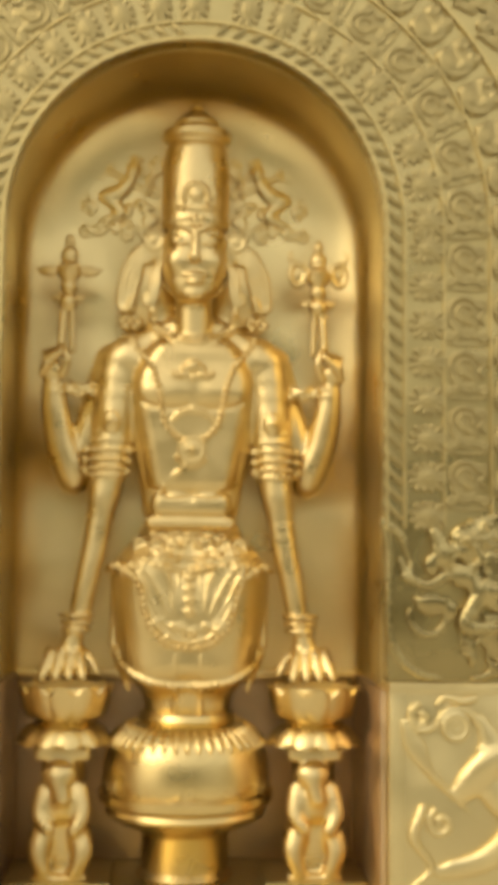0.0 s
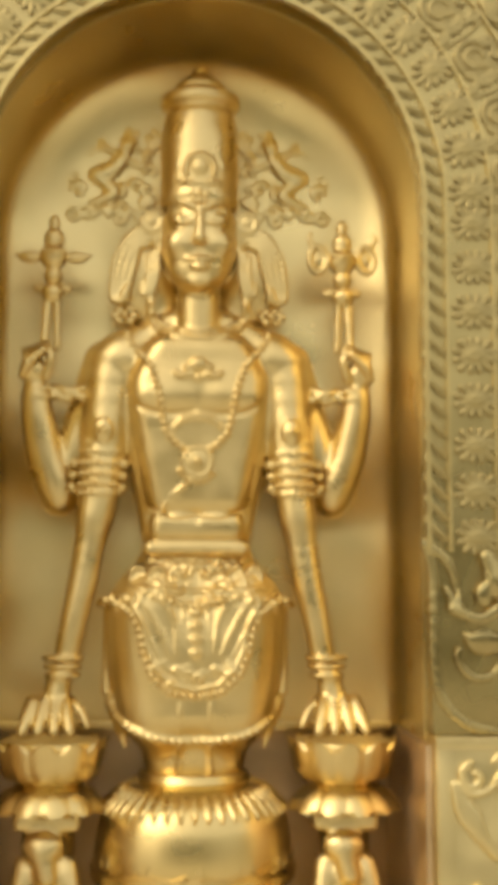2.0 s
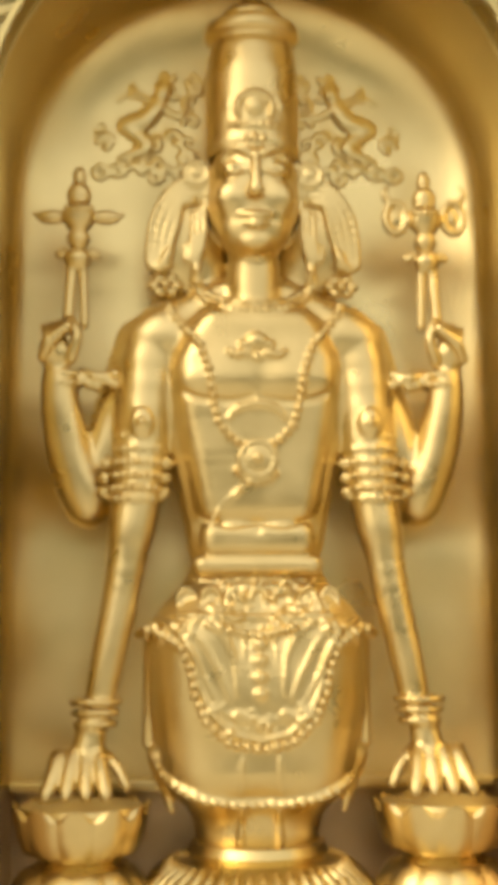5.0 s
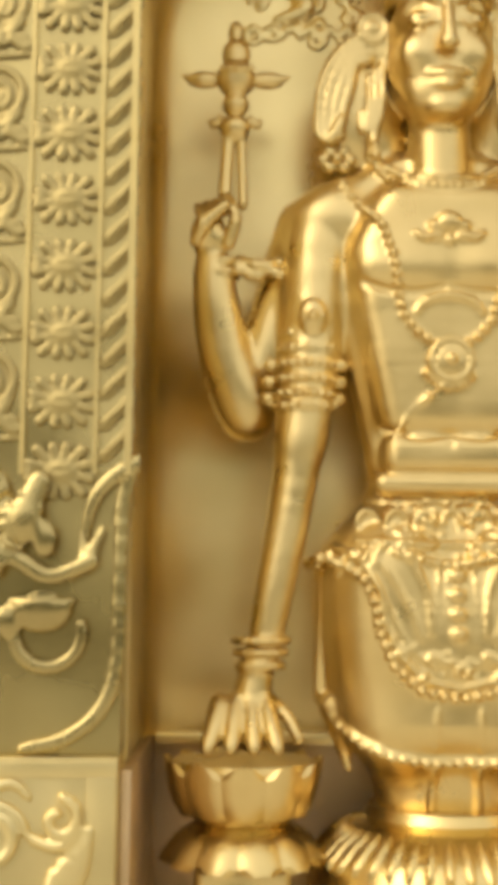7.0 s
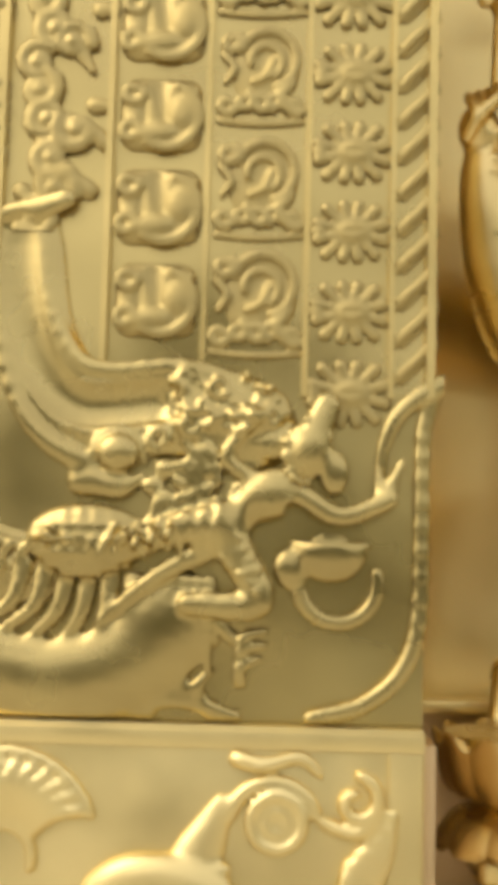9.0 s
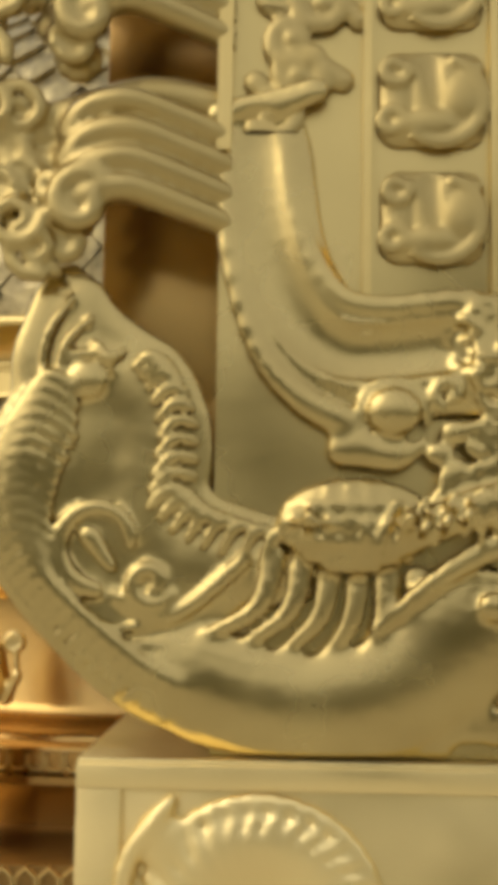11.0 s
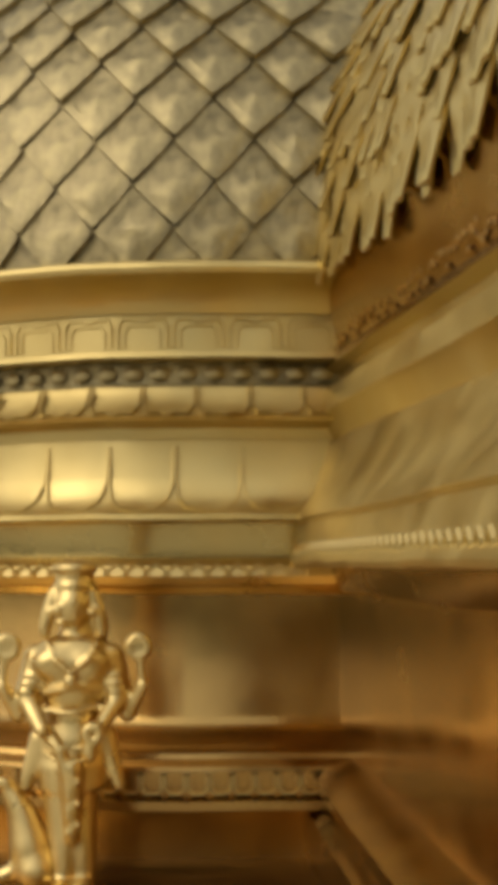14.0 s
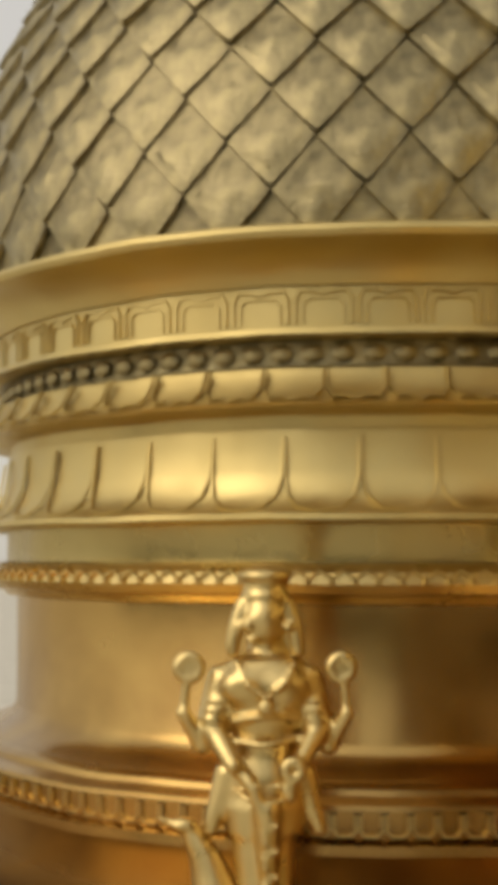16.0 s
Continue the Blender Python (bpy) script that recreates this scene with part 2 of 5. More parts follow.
tagged(part("ground", bm, GROUND, smooth=False), "pale stone terrace round the shrine, out of view, toned to bounce light", "ground", kind="structure")
# ---- shrine front: plinths, arched surround, niche ----
shrine = tagged(new("shrine_niche"), "gilded shrine niche with an embossed arched surround on panelled plinths", "shrine")
IN, TOPZ, OUT = 0.424, 2.232, 0.875
for s in (-1, 1):
    xa, xb = sorted((AXIS + s * 0.424, AXIS + s * 0.974))
    bm = bmesh.new()
    block(bm, xa, xb, FRONT, 2.95, 0.0, PLINTH, 0.003)
    body = part("plinth", bm, PLATE, shrine, "pale satin gold plinth box")
    ia, ib = xa + 0.035, xb - 0.035
    for x0, x1, z0, z1 in ((xa, xb, PLINTH - 0.022, PLINTH - 0.004), (xa + 0.002, ia, 0.5, PLINTH - 0.022), (ib, xb - 0.002, 0.5, PLINTH - 0.022)):
        bm = bmesh.new()
        block(bm, x0, x1, FRONT - 0.004, FRONT + 0.004, z0, z1, 0.0018)
        part("border", bm, PLATE, body)


def arch(r, low, n=48):
    """Points (x, z) up one side, over the round head and down again at distance r from the axis."""
    pts = [(AXIS - r, low)]
    pts += [(AXIS - r * math.cos(math.pi * i / n), TOPZ + r * math.sin(math.pi * i / n)) for i in range(n + 1)]
    return pts + [(AXIS + r, low)]


def arch_band(bm, r0, r1, low, y0, y1, n=48):
    a, b = arch(r0, low, n), arch(r1, low, n)
    vs = [[bm.verts.new((x, y, z)) for (x, z), y in ((p, y0), (q, y0), (q, y1), (p, y1))] for p, q in zip(a, b)]
    for p, q in zip(vs, vs[1:]):
        for k in range(4):
            bm.faces.new((p[k], q[k], q[(k + 1) % 4], p[(k + 1) % 4]))
    bm.faces.new(vs[0])
    bm.faces.new(vs[-1])
    return bm


surround = part("surround", arch_band(bmesh.new(), IN, OUT, PLINTH + 0.001, 2.60, 2.66), SHEET, shrine, "arched gold surround with chased bands")
for r, w, d in ((0.4165, 0.009, 0.012), (0.458, 0.006, 0.008), (0.546, 0.006, 0.007), (0.651, 0.006, 0.007), (0.753, 0.007, 0.009), (0.866, 0.012, 0.012)):
    part("fillet", arch_band(bmesh.new(), r, r + w, 1.57 if r < 0.8 else 1.72, 2.60 - d, 2.602), PALE, surround)
bm = bmesh.new()
a, y0, y1 = arch(IN, 1.226), 2.662, 2.93
rows = [[bm.verts.new((AXIS + (x - AXIS) * f, y, z if z <= 1.226 else TOPZ + (z - TOPZ) * f if z > TOPZ else z)) for x, z in a]
        for y, f in ((y0, 0.992), (2.80, 0.994), (2.895, 0.995), (2.912, 0.992), (2.924, 0.984), (2.934, 0.966), (2.944, 0.935), (2.956, 0.88), (2.966, 0.81), (2.973, 0.72))]
for p, q in zip(rows, rows[1:]):
    for i in range(len(p) - 1):
        bm.faces.new((p[i], p[i + 1], q[i + 1], q[i]))
mid = [bm.verts.new((AXIS + (v.co.x - AXIS) * 0.5, 2.976, 1.226 + (v.co.z - 1.226) * 0.6)) for v in rows[-1]]
for i in range(len(mid) - 1):
    bm.faces.new((rows[-1][i], rows[-1][i + 1], mid[i + 1], mid[i]))
bm.faces.new(mid)
bmesh.ops.recalc_face_normals(bm, faces=bm.faces)
bmesh.ops.solidify(bm, geom=bm.faces[:], thickness=-0.012)
part("niche_lining", bm, NICHE, shrine, "smooth polished gold lining of the niche")
bm = bmesh.new()
block(bm, AXIS - IN + 0.001, AXIS + IN - 0.001, 2.585, 3.2, 0.0, 0.772, 0.003)
part("niche_floor", bm, PALE, shrine)
for x0, x1, yb, yc, z0, z1 in ((-0.46, 0.46, 3.02, 3.06, 0.773, 1.30), (-0.423, -0.410, 2.60, 3.02, 0.773, 1.224), (0.410, 0.423, 2.60, 3.02, 0.773, 1.224)):
    bm = bmesh.new()
    block(bm, AXIS + x0, AXIS + x1, yb, yc, z0, z1, 0.002)
    part("recess_wall", bm, RECESS_GOLD, shrine, "gold wall of the recess, its shade put into the colour")
bm = bmesh.new()
block(bm, AXIS - 0.405, AXIS + 0.405, 2.93, 3.018, 1.215, 1.232, 0.004)
part("recess_lintel", bm, NICHE, shrine)


# ---- embossed pieces of the surround ----
def arc_pts(cx, cz, r, a0, a1, n=10, y=0.0, grow=0.0):
    """Points along an arc or a spiral in the upright plane, degrees from +x towards +z."""
    return [(cx + (r + grow * i / n) * math.cos(radians(a0 + (a1 - a0) * i / n)), y,
             cz + (r + grow * i / n) * math.sin(radians(a0 + (a1 - a0) * i / n))) for i in range(n + 1)]


c = Clay((-0.05, -0.03, -0.045), (0.05, 0.012, 0.045), 0.0025)
for i in range(12):
    a = radians(15 + 30 * i)
    ln = 0.034 if abs(math.cos(a)) < 0.6 else 0.041
    c.limb((0.012 * math.cos(a), -0.007, 0.010 * math.sin(a)), (ln * 0.92 * math.cos(a), -0.006, ln * 0.86 * math.sin(a)), 0.0048, 0.0066, 0.002, False, 1.0)
c.limb((-0.034, -0.006, 0), (-0.045, -0.005, 0), 0.007, 0.003, 0.002).ball((0.002, -0.004, 0), (0.020, 0.014, 0.014), 0.003)
c.limb((-0.010, -0.020, 0.0), (0.014, -0.020, 0.0), 0.0052, 0.0052, 0.002, True)
FLOWER = c.mesh("flower", RELIEF)

c = Clay((-0.055, -0.03, -0.066), (0.055, 0.012, 0.066), 0.0028)
c.ball((0.004, 0.004, 0.004), (0.040, 0.010, 0.050), 0.004)
c.path(arc_pts(0.006, 0.014, 0.031, 160, -70, 14, -0.007, 0.003), 0.006, 0.005, 0.002)
c.path(arc_pts(0.004, 0.010, 0.017, 190, -60, 12, -0.010, 0.003), 0.0048, 0.004, 0.002)
c.path([(0.014, -0.008, 0.012), (0.006, -0.010, -0.006), (-0.010, -0.008, -0.014)], 0.0048, 0.0035, 0.002)
c.path([(0.034, -0.006, -0.014), (0.022, -0.009, -0.030), (0.030, -0.008, -0.044), (0.042, -0.005, -0.040)], 0.006, 0.004, 0.002)
c.path(arc_pts(-0.034, 0.032, 0.004, 0, 400, 12, -0.008, 0.008), 0.0042, 0.005, 0.002)
c.path([(-0.042, -0.005, 0.018), (-0.030, -0.008, 0.002), (-0.040, -0.006, -0.014)], 0.005, 0.0035, 0.002)
for i in range(5):
    x = -0.038 + 0.019 * i
    c.path(arc_pts(x, -0.040 + 0.004 * (i % 2), 0.004, 90 * i, 90 * i + 330, 10, -0.008, 0.007), 0.0042, 0.0045, 0.002)
c.path([(-0.046, -0.003, -0.058), (0.0, -0.004, -0.061), (0.046, -0.003, -0.058)], 0.004, 0.004, 0.003)
SCROLL = c.mesh("scroll", RELIEF)

c = Clay((-0.055, -0.03, -0.055), (0.055, 0.012, 0.055), 0.0028)
c.slab((-0.044, -0.016, -0.040), (0.044, 0.010, 0.040), 0.018, 0.004)
c.path(arc_pts(0.006, -0.002, 0.034, 70, -160, 14, -0.015), 0.0055, 0.005, 0.003)
c.limb((-0.002, -0.017, 0.030), (0.003, -0.017, -0.004), 0.0095, 0.006, 0.003, True)
c.limb((-0.018, -0.017, -0.026), (-0.016, -0.017, 0.018), 0.0045, 0.004, 0.002, True)
c.ball((0.024, -0.015, 0.002), (0.014, 0.008, 0.018), 0.004).ball((-0.004, -0.016, -0.020), (0.020, 0.007, 0.010), 0.004)
c.path(arc_pts(-0.030, 0.022, 0.006, 30, 380, 12, -0.016, 0.006), 0.004, 0.0045, 0.002)
c.path(arc_pts(-0.032, -0.020, 0.006, -30, -380, 12, -0.016, 0.006), 0.004, 0.0045, 0.002)
c.beads([(0.036, -0.012, 0.026), (0.040, -0.012, 0.0), (0.034, -0.012, -0.026)], 0.005, 0.011, 0.002)
KNOT = c.mesh("knot", RELIEF)

rng = random.Random(4)
LEAFY = []
for v in range(3):
    c = Clay((-0.064, -0.04, -0.064), (0.064, 0.012, 0.064), 0.003)
    for i in range(4):
        px, pz, sg = rng.uniform(-0.032, 0.032), -0.045 + 0.03 * i, rng.choice((-1, 1))
        a0 = rng.uniform(0, 360)
        c.path(arc_pts(px, pz, 0.006, a0, a0 + sg * 400, 14, -0.010, 0.016), 0.0045, 0.008, 0.003)
        c.ball((px, -0.012, pz), 0.008, 0.004)
    for i in range(6):
        px, pz, a = rng.uniform(-0.05, 0.05), rng.uniform(-0.05, 0.05), rng.uniform(0, 6.28)
        c.limb((px, -0.004, pz), (px + 0.028 * math.cos(a), -0.010, pz + 0.028 * math.sin(a)), 0.010, 0.004, 0.004)
    LEAFY.append(c.mesh("foliage", RELIEF))

c = Clay((-0.024, -0.025, -0.03), (0.024, 0.008, 0.03), 0.002)
c.path([(-0.020, -0.002, -0.022), (-0.006, -0.012, -0.008), (0.008, -0.014, 0.006), (0.019, -0.008, 0.022)], 0.0050, 0.0042, 0.002)
c.path([(-0.012, -0.001, -0.024), (0.002, -0.006, -0.010), (0.014, -0.006, 0.004)], 0.0028, 0.0024, 0.002)
c.ball((0.0185, -0.009, 0.014), 0.0056, 0.002)
ROPE = c.mesh("rope_leaf", RELIEF)


def shallow(me, back, k):
    """Press a relief towards its back plane."""
    co = np.empty(len(me.vertices) * 3, np.float32)
    me.vertices.foreach_get("co", co)
    co[1::3] = back + (co[1::3] - back) * k
    me.vertices.foreach_set("co", co)
    return me


def along(r, low, gap):
    """Places (x, z, turn, mirrored) at even steps up one leg, over the head and down the other."""
    out, half = [], (TOPZ - low) + r * math.pi / 2
    n = int(half / gap)
    for i in range(n + 1):
        s = i * gap
        if s < TOPZ - low:
            x, z, a = -r, low + s, 0.0
        else:
            a = (s - TOPZ + low) / r
            x, z = -r * math.cos(a), TOPZ + r * math.sin(a)
        out.append((AXIS + x, z, a, False))
        if x < -0.02:
            out.append((AXIS - x, z, -a, True))
    return out


def stud(name, me, x, y, z, a, mirrored, parent, grow=1.0):
    ob = new(name, me)
    ob.parent = parent
    ob.matrix_basis = Matrix.Translation((x, y, z)) @ Matrix.Rotation(a, 4, "Y") @ Matrix.Diagonal((-grow if mirrored else grow, 0.5 * grow, grow, 1))
    return ob


for x, z, a, m in along(0.437, 1.61, 0.0385):
    stud("rope_leaf", ROPE, x, 2.599, z, a, m, surround)
for x, z, a, m in along(0.5035, 1.574, 0.0845):
    stud("flower", FLOWER, x + (0.010 if m else 0.0), 2.599, z + (0.022 if m and z < TOPZ else 0.0), a, m, surround, rng.uniform(0.94, 1.03))
for x, z, a, m in along(0.600, 1.672, 0.121):
    stud("scroll", SCROLL, x, 2.599, z, a, m, surround, rng.uniform(0.94, 1.02))
for x, z, a, m in along(0.704, 1.667, 0.0985):
    stud("knot", KNOT, x, 2.599, z, a, m, surround, rng.uniform(0.96, 1.04))
for x, z, a, m in along(0.812, 1.80, 0.100):
    stud("foliage", rng.choice(LEAFY), x, 2.599, z, a + rng.uniform(-0.3, 0.3), m, surround, rng.uniform(0.9, 1.05))


# ---- sea creature with a plumed tail and a rider, one on each side ----
def creature():
    c = Clay((-1.06, 2.50, 1.225), (-0.372, 2.625, 1.80), 0.0035)
    Y = 2.590
    outer = [(-0.957, 1.616), (-0.974, 1.598), (-0.990, 1.555), (-0.988, 1.522), (-1.006, 1.492), (-1.017, 1.457), (-1.017, 1.425),
             (-1.008, 1.394), (-0.990, 1.367), (-0.968, 1.342), (-0.940, 1.315), (-0.912, 1.292), (-0.876, 1.272)]
    inner = [(-0.950, 1.604), (-0.950, 1.575), (-0.945, 1.540), (-0.945, 1.520), (-0.943, 1.485), (-0.954, 1.458), (-0.962, 1.432),
             (-0.962, 1.399), (-0.955, 1.366), (-0.930, 1.344), (-0.904, 1.325), (-0.878, 1.307), (-0.856, 1.292)]
    plume = [(-0.878, 1.545), (-0.868, 1.530), (-0.856, 1.503), (-0.854, 1.471), (-0.858, 1.440), (-0.842, 1.428), (-0.816, 1.420), (-0.785, 1.412)]
    core = [(-0.915, 1.540), (-0.900, 1.520), (-0.892, 1.488), (-0.898, 1.455), (-0.902, 1.425), (-0.876, 1.402), (-0.846, 1.388), (-0.806, 1.382)]
    tip = [(-0.948, 1.602), (-0.925, 1.578), (-0.899, 1.559), (-0.879, 1.547)]
    # plates of the plume, of its tip and of the inner plume
    for far, near, r0, r1 in ((outer, inner, 0.011, 0.018), (plume, core, 0.010, 0.016), (outer[:4], tip, 0.011, 0.010)):
        for (a, b), (d, e), (f, g), (p, q) in zip(far, near, far[1:], near[1:]):
            for k in range(5):
                t = (k + 0.5) / 5
                c.limb((a + (f - a) * t, Y + 0.012, b + (g - b) * t), (d + (p - d) * t, Y + 0.010, e + (q - e) * t), r0, r1, 0.006, False, 0.7)
    middle = [(-0.905, 1.535), (-0.905, 1.512), (-0.900, 1.485), (-0.900, 1.458), (-0.900, 1.43), (-0.890, 1.402), (-0.875, 1.380), (-0.860, 1.360), (-0.845, 1.340), (-0.830, 1.325), (-0.820, 1.310)]
    for (a, b), (d, e) in zip(inner[2:], middle):
        c.limb((a, Y + 0.012, b), (d, Y + 0.012, e), 0.019, 0.020, 0.01, False, 0.6)
    c.limb((-0.870, Y + 0.010, 1.375), (-0.780, Y + 0.008, 1.380), 0.030, 0.026, 0.01, False, 0.5)
    # ribs across the plume
    o = [np.array(v) for v in outer[3:]]
    n = [np.array(v) for v in inner[3:]]
    for i in range(29):
        t = i / 28 * (len(o) - 1)
        k = min(int(t), len(o) - 2)
        p, q = o[k] + (o[k + 1] - o[k]) * (t - k), n[k] + (n[k + 1] - n[k]) * (t - k)
        q = p + (q - p) * 0.88
        m = (p + q) / 2 + np.array((0.0, 0.013))
        c.path([(p[0], Y - 0.009, p[1]), (m[0], Y - 0.018, m[1]), (q[0], Y - 0.013, q[1])], 0.0050, 0.0040, 0.003)
        c.ball((p[0] - 0.002, Y + 0.004, p[1] - 0.001), 0.0068, 0.003)
    o, n = [np.array(v) for v in plume], [np.array(v) for v in core]
    for i in range(17):
        t = i / 16 * (len(o) - 1)
        k = min(int(t), len(o) - 2)
        p, q = o[k] + (o[k + 1] - o[k]) * (t - k), n[k] + (n[k + 1] - n[k]) * (t - k)
        q = p + (q - p) * 0.75
        m = (p + q) / 2 + np.array((0.0, 0.008))
        c.path([(p[0], Y - 0.008, p[1]), (m[0], Y - 0.015, m[1]), (q[0], Y - 0.010, q[1])], 0.0046, 0.0036, 0.003)
    # leaf marks near the tip, and two scrolls
    c.path([(-0.979, Y - 0.008, 1.530), (-0.974, Y - 0.013, 1.568), (-0.955, Y - 0.008, 1.598)], 0.0045, 0.003, 0.003)
    c.path([(-0.966, Y - 0.008, 1.532), (-0.958, Y - 0.013, 1.562), (-0.938, Y - 0.008, 1.582)], 0.0045, 0.003, 0.003)
    c.path([(-0.935, Y - 0.008, 1.560), (-0.925, Y - 0.013, 1.548), (-0.912, Y - 0.008, 1.556)], 0.0045, 0.003, 0.003)
    c.ball((-0.943, Y - 0.006, 1.531), (0.017, 0.014, 0.016), 0.003).path(arc_pts(-0.943, 1.531, 0.022, 190, 20, 10, Y - 0.008), 0.0045, 0.003, 0.003)
    c.path(arc_pts(-0.928, 1.402, 0.024, 0, 265, 16, Y - 0.010, 0.012), 0.005, 0.0075, 0.004)
    c.limb((-0.936, Y - 0.010, 1.408), (-0.919, Y - 0.012, 1.384), 0.009, 0.005, 0.003)
    c.path(arc_pts(-0.888, 1.372, 0.006, -60, 330, 18, Y - 0.007, 0.013), 0.005, 0.006, 0.003)
    c.path([(-0.915, Y, 1.362), (-0.888, Y - 0.004, 1.346), (-0.858, Y - 0.008, 1.354), (-0.815, Y - 0.010, 1.391)], 0.006, 0.006, 0.003)
    for k in range(3):
        c.path([(-0.955 + 0.006 * k, Y - 0.006, 1.350 - 0.014 * k), (-0.920 + 0.010 * k, Y - 0.013, 1.338 - 0.012 * k), (-0.880 + 0.012 * k, Y, 1.338 - 0.014 * k)], 0.0042, 0.003, 0.003)
    # feathers under the shell
    for i in range(7):
        x0, z0 = -0.792 + 0.022 * i, 1.395 - 0.003 * i
        c.path([(x0, Y - 0.008, z0), (x0 - 0.012 + 0.002 * i, Y - 0.014, z0 - 0.04), (x0 - 0.050 + 0.008 * i, Y - 0.006, z0 - 0.062 - 0.003 * i)], 0.0095, 0.005, 0.003)
    # smooth belly
    c.path([(-0.866, Y + 0.006, 1.305), (-0.815, Y, 1.285), (-0.760, Y - 0.006, 1.274), (-0.700, Y - 0.004, 1.287), (-0.660, Y, 1.318), (-0.640, Y + 0.004, 1.35)], 0.030, 0.042, 0.012, 0.62)
    c.path([(-0.85, Y - 0.008, 1.322), (-0.80, Y - 0.014, 1.310), (-0.752, Y - 0.016, 1.306), (-0.705, Y - 0.012, 1.318)], 0.006, 0.005, 0.003)
    # long smooth upper jaw
    c.path([(-0.806, Y + 0.010, 1.742), (-0.803, Y + 0.008, 1.680), (-0.790, Y + 0.006, 1.615), (-0.752, Y + 0.004, 1.560), (-0.700, Y + 0.002, 1.550), (-0.620, Y, 1.553), (-0.560, Y, 1.535)], 0.030, 0.040, 0.012, 0.50)
    c.path([(-0.836, Y, 1.730), (-0.832, Y - 0.004, 1.640), (-0.806, Y - 0.010, 1.558), (-0.772, Y - 0.014, 1.518), (-0.738, Y - 0.012, 1.500)], 0.0055, 0.012, 0.004)
    c.path([(-0.785, Y + 0.002, 1.735), (-0.778, Y - 0.004, 1.665), (-0.748, Y - 0.010, 1.606), (-0.712, Y - 0.012, 1.592), (-0.640, Y - 0.010, 1.598), (-0.585, Y - 0.008, 1.580), (-0.535, Y - 0.004, 1.535), (-0.520, Y, 1.505)], 0.008, 0.009, 0.004)
    c.limb((-0.842, Y, 1.752), (-0.762, Y - 0.014, 1.772), 0.010, 0.007, 0.006).limb((-0.80, Y - 0.004, 1.752), (-0.765, Y - 0.016, 1.768), 0.009, 0.008)
    c.ball((-0.600, Y - 0.006, 1.552), (0.060, 0.012, 0.030), 0.006, tilt=-12)
    for i in range(16):
        c.ball((-0.650 + 0.0085 * i, Y - 0.016, 1.562 - 0.012 * math.sin(i * 2.2) - 0.0012 * i), 0.0065, 0.002)
    hollow = [(-0.812, 1.735), (-0.808, 1.68), (-0.796, 1.625), (-0.774, 1.58), (-0.742, 1.556), (-0.70, 1.556), (-0.655, 1.562)]
    c.path([(x, Y - 0.022, z) for x, z in hollow], 0.023, 0.022, 0.003, 1.0, True)
    # ball eye and shell
    c.ball((-0.700, Y - 0.024, 1.508), (0.022, 0.02, 0.019), 0.004)
    c.path(arc_pts(-0.700, 1.505, 0.027, 200, -10, 10, Y - 0.018), 0.005, 0.004, 0.002).path(arc_pts(-0.700, 1.500, 0.028, 190, 330, 8, Y - 0.016), 0.006, 0.004, 0.002)
    c.limb((-0.738, Y - 0.01, 1.478), (-0.700, Y - 0.012, 1.475), 0.014, 0.014)
    c.ball((-0.728, Y - 0.016, 1.420), (0.062, 0.026, 0.036), 0.004)
    for i in range(6):
        x = -0.766 + 0.0155 * i
        c.path([c.front(x, z, -0.0005) for z in (1.392, 1.41, 1.43, 1.448)], 0.0036, 0.0036, 0.001)
    for z in (1.406, 1.420, 1.434):
        c.path([c.front(-0.782 + 0.018 * i, z, -0.0005) for i in range(7)], 0.0034, 0.0034, 0.001)
    # rider: a reclining dancer with one arm raised
    c.limb((-0.590, Y - 0.020, 1.440), (-0.545, Y - 0.024, 1.470), 0.017, 0.019, 0.008).ball((-0.535, Y - 0.026, 1.478), (0.022, 0.014, 0.017))
    c.ball((-0.508, Y - 0.032, 1.510), (0.017, 0.017, 0.020)).limb((-0.505, Y - 0.030, 1.525), (-0.490, Y - 0.026, 1.560), 0.017, 0.013).ball((-0.482, Y - 0.028, 1.492), (0.014, 0.012, 0.022))
    c.path([(-0.558, Y - 0.026, 1.480), (-0.590, Y - 0.030, 1.505), (-0.572, Y - 0.030, 1.535)], 0.008, 0.006, 0.004).ball((-0.566, Y - 0.03, 1.546), 0.010)
    c.path([(-0.515, Y - 0.026, 1.470), (-0.475, Y - 0.030, 1.448), (-0.425, Y - 0.028, 1.466)], 0.009, 0.006, 0.004)
    c.path([(-0.430, Y - 0.026, 1.462), (-0.420, Y - 0.024, 1.490), (-0.412, Y - 0.02, 1.508)], 0.006, 0.003, 0.003).limb((-0.436, Y - 0.02, 1.470), (-0.438, Y - 0.02, 1.500), 0.006, 0.003)
    c.path([(-0.592, Y - 0.024, 1.440), (-0.652, Y - 0.030, 1.428), (-0.720, Y - 0.028, 1.394)], 0.0185, 0.009, 0.006).limb((-0.72, Y - 0.026, 1.394), (-0.748, Y - 0.026, 1.388), 0.009, 0.005)
    c.path([(-0.588, Y - 0.024, 1.425), (-0.556, Y - 0.034, 1.362), (-0.625, Y - 0.030, 1.358)], 0.018, 0.011, 0.006)
    c.path([(-0.60, Y - 0.022, 1.415), (-0.655, Y - 0.024, 1.386), (-0.712, Y - 0.018, 1.340)], 0.011, 0.005, 0.004)
    for i in range(4):
        c.path([(-0.640 + 0.012 * i, Y - 0.016, 1.380), (-0.648 + 0.014 * i, Y - 0.018, 1.34), (-0.665 + 0.02 * i, Y - 0.010, 1.295)], 0.007, 0.004, 0.003)
    for i in range(6):
        a = radians(60 * i)
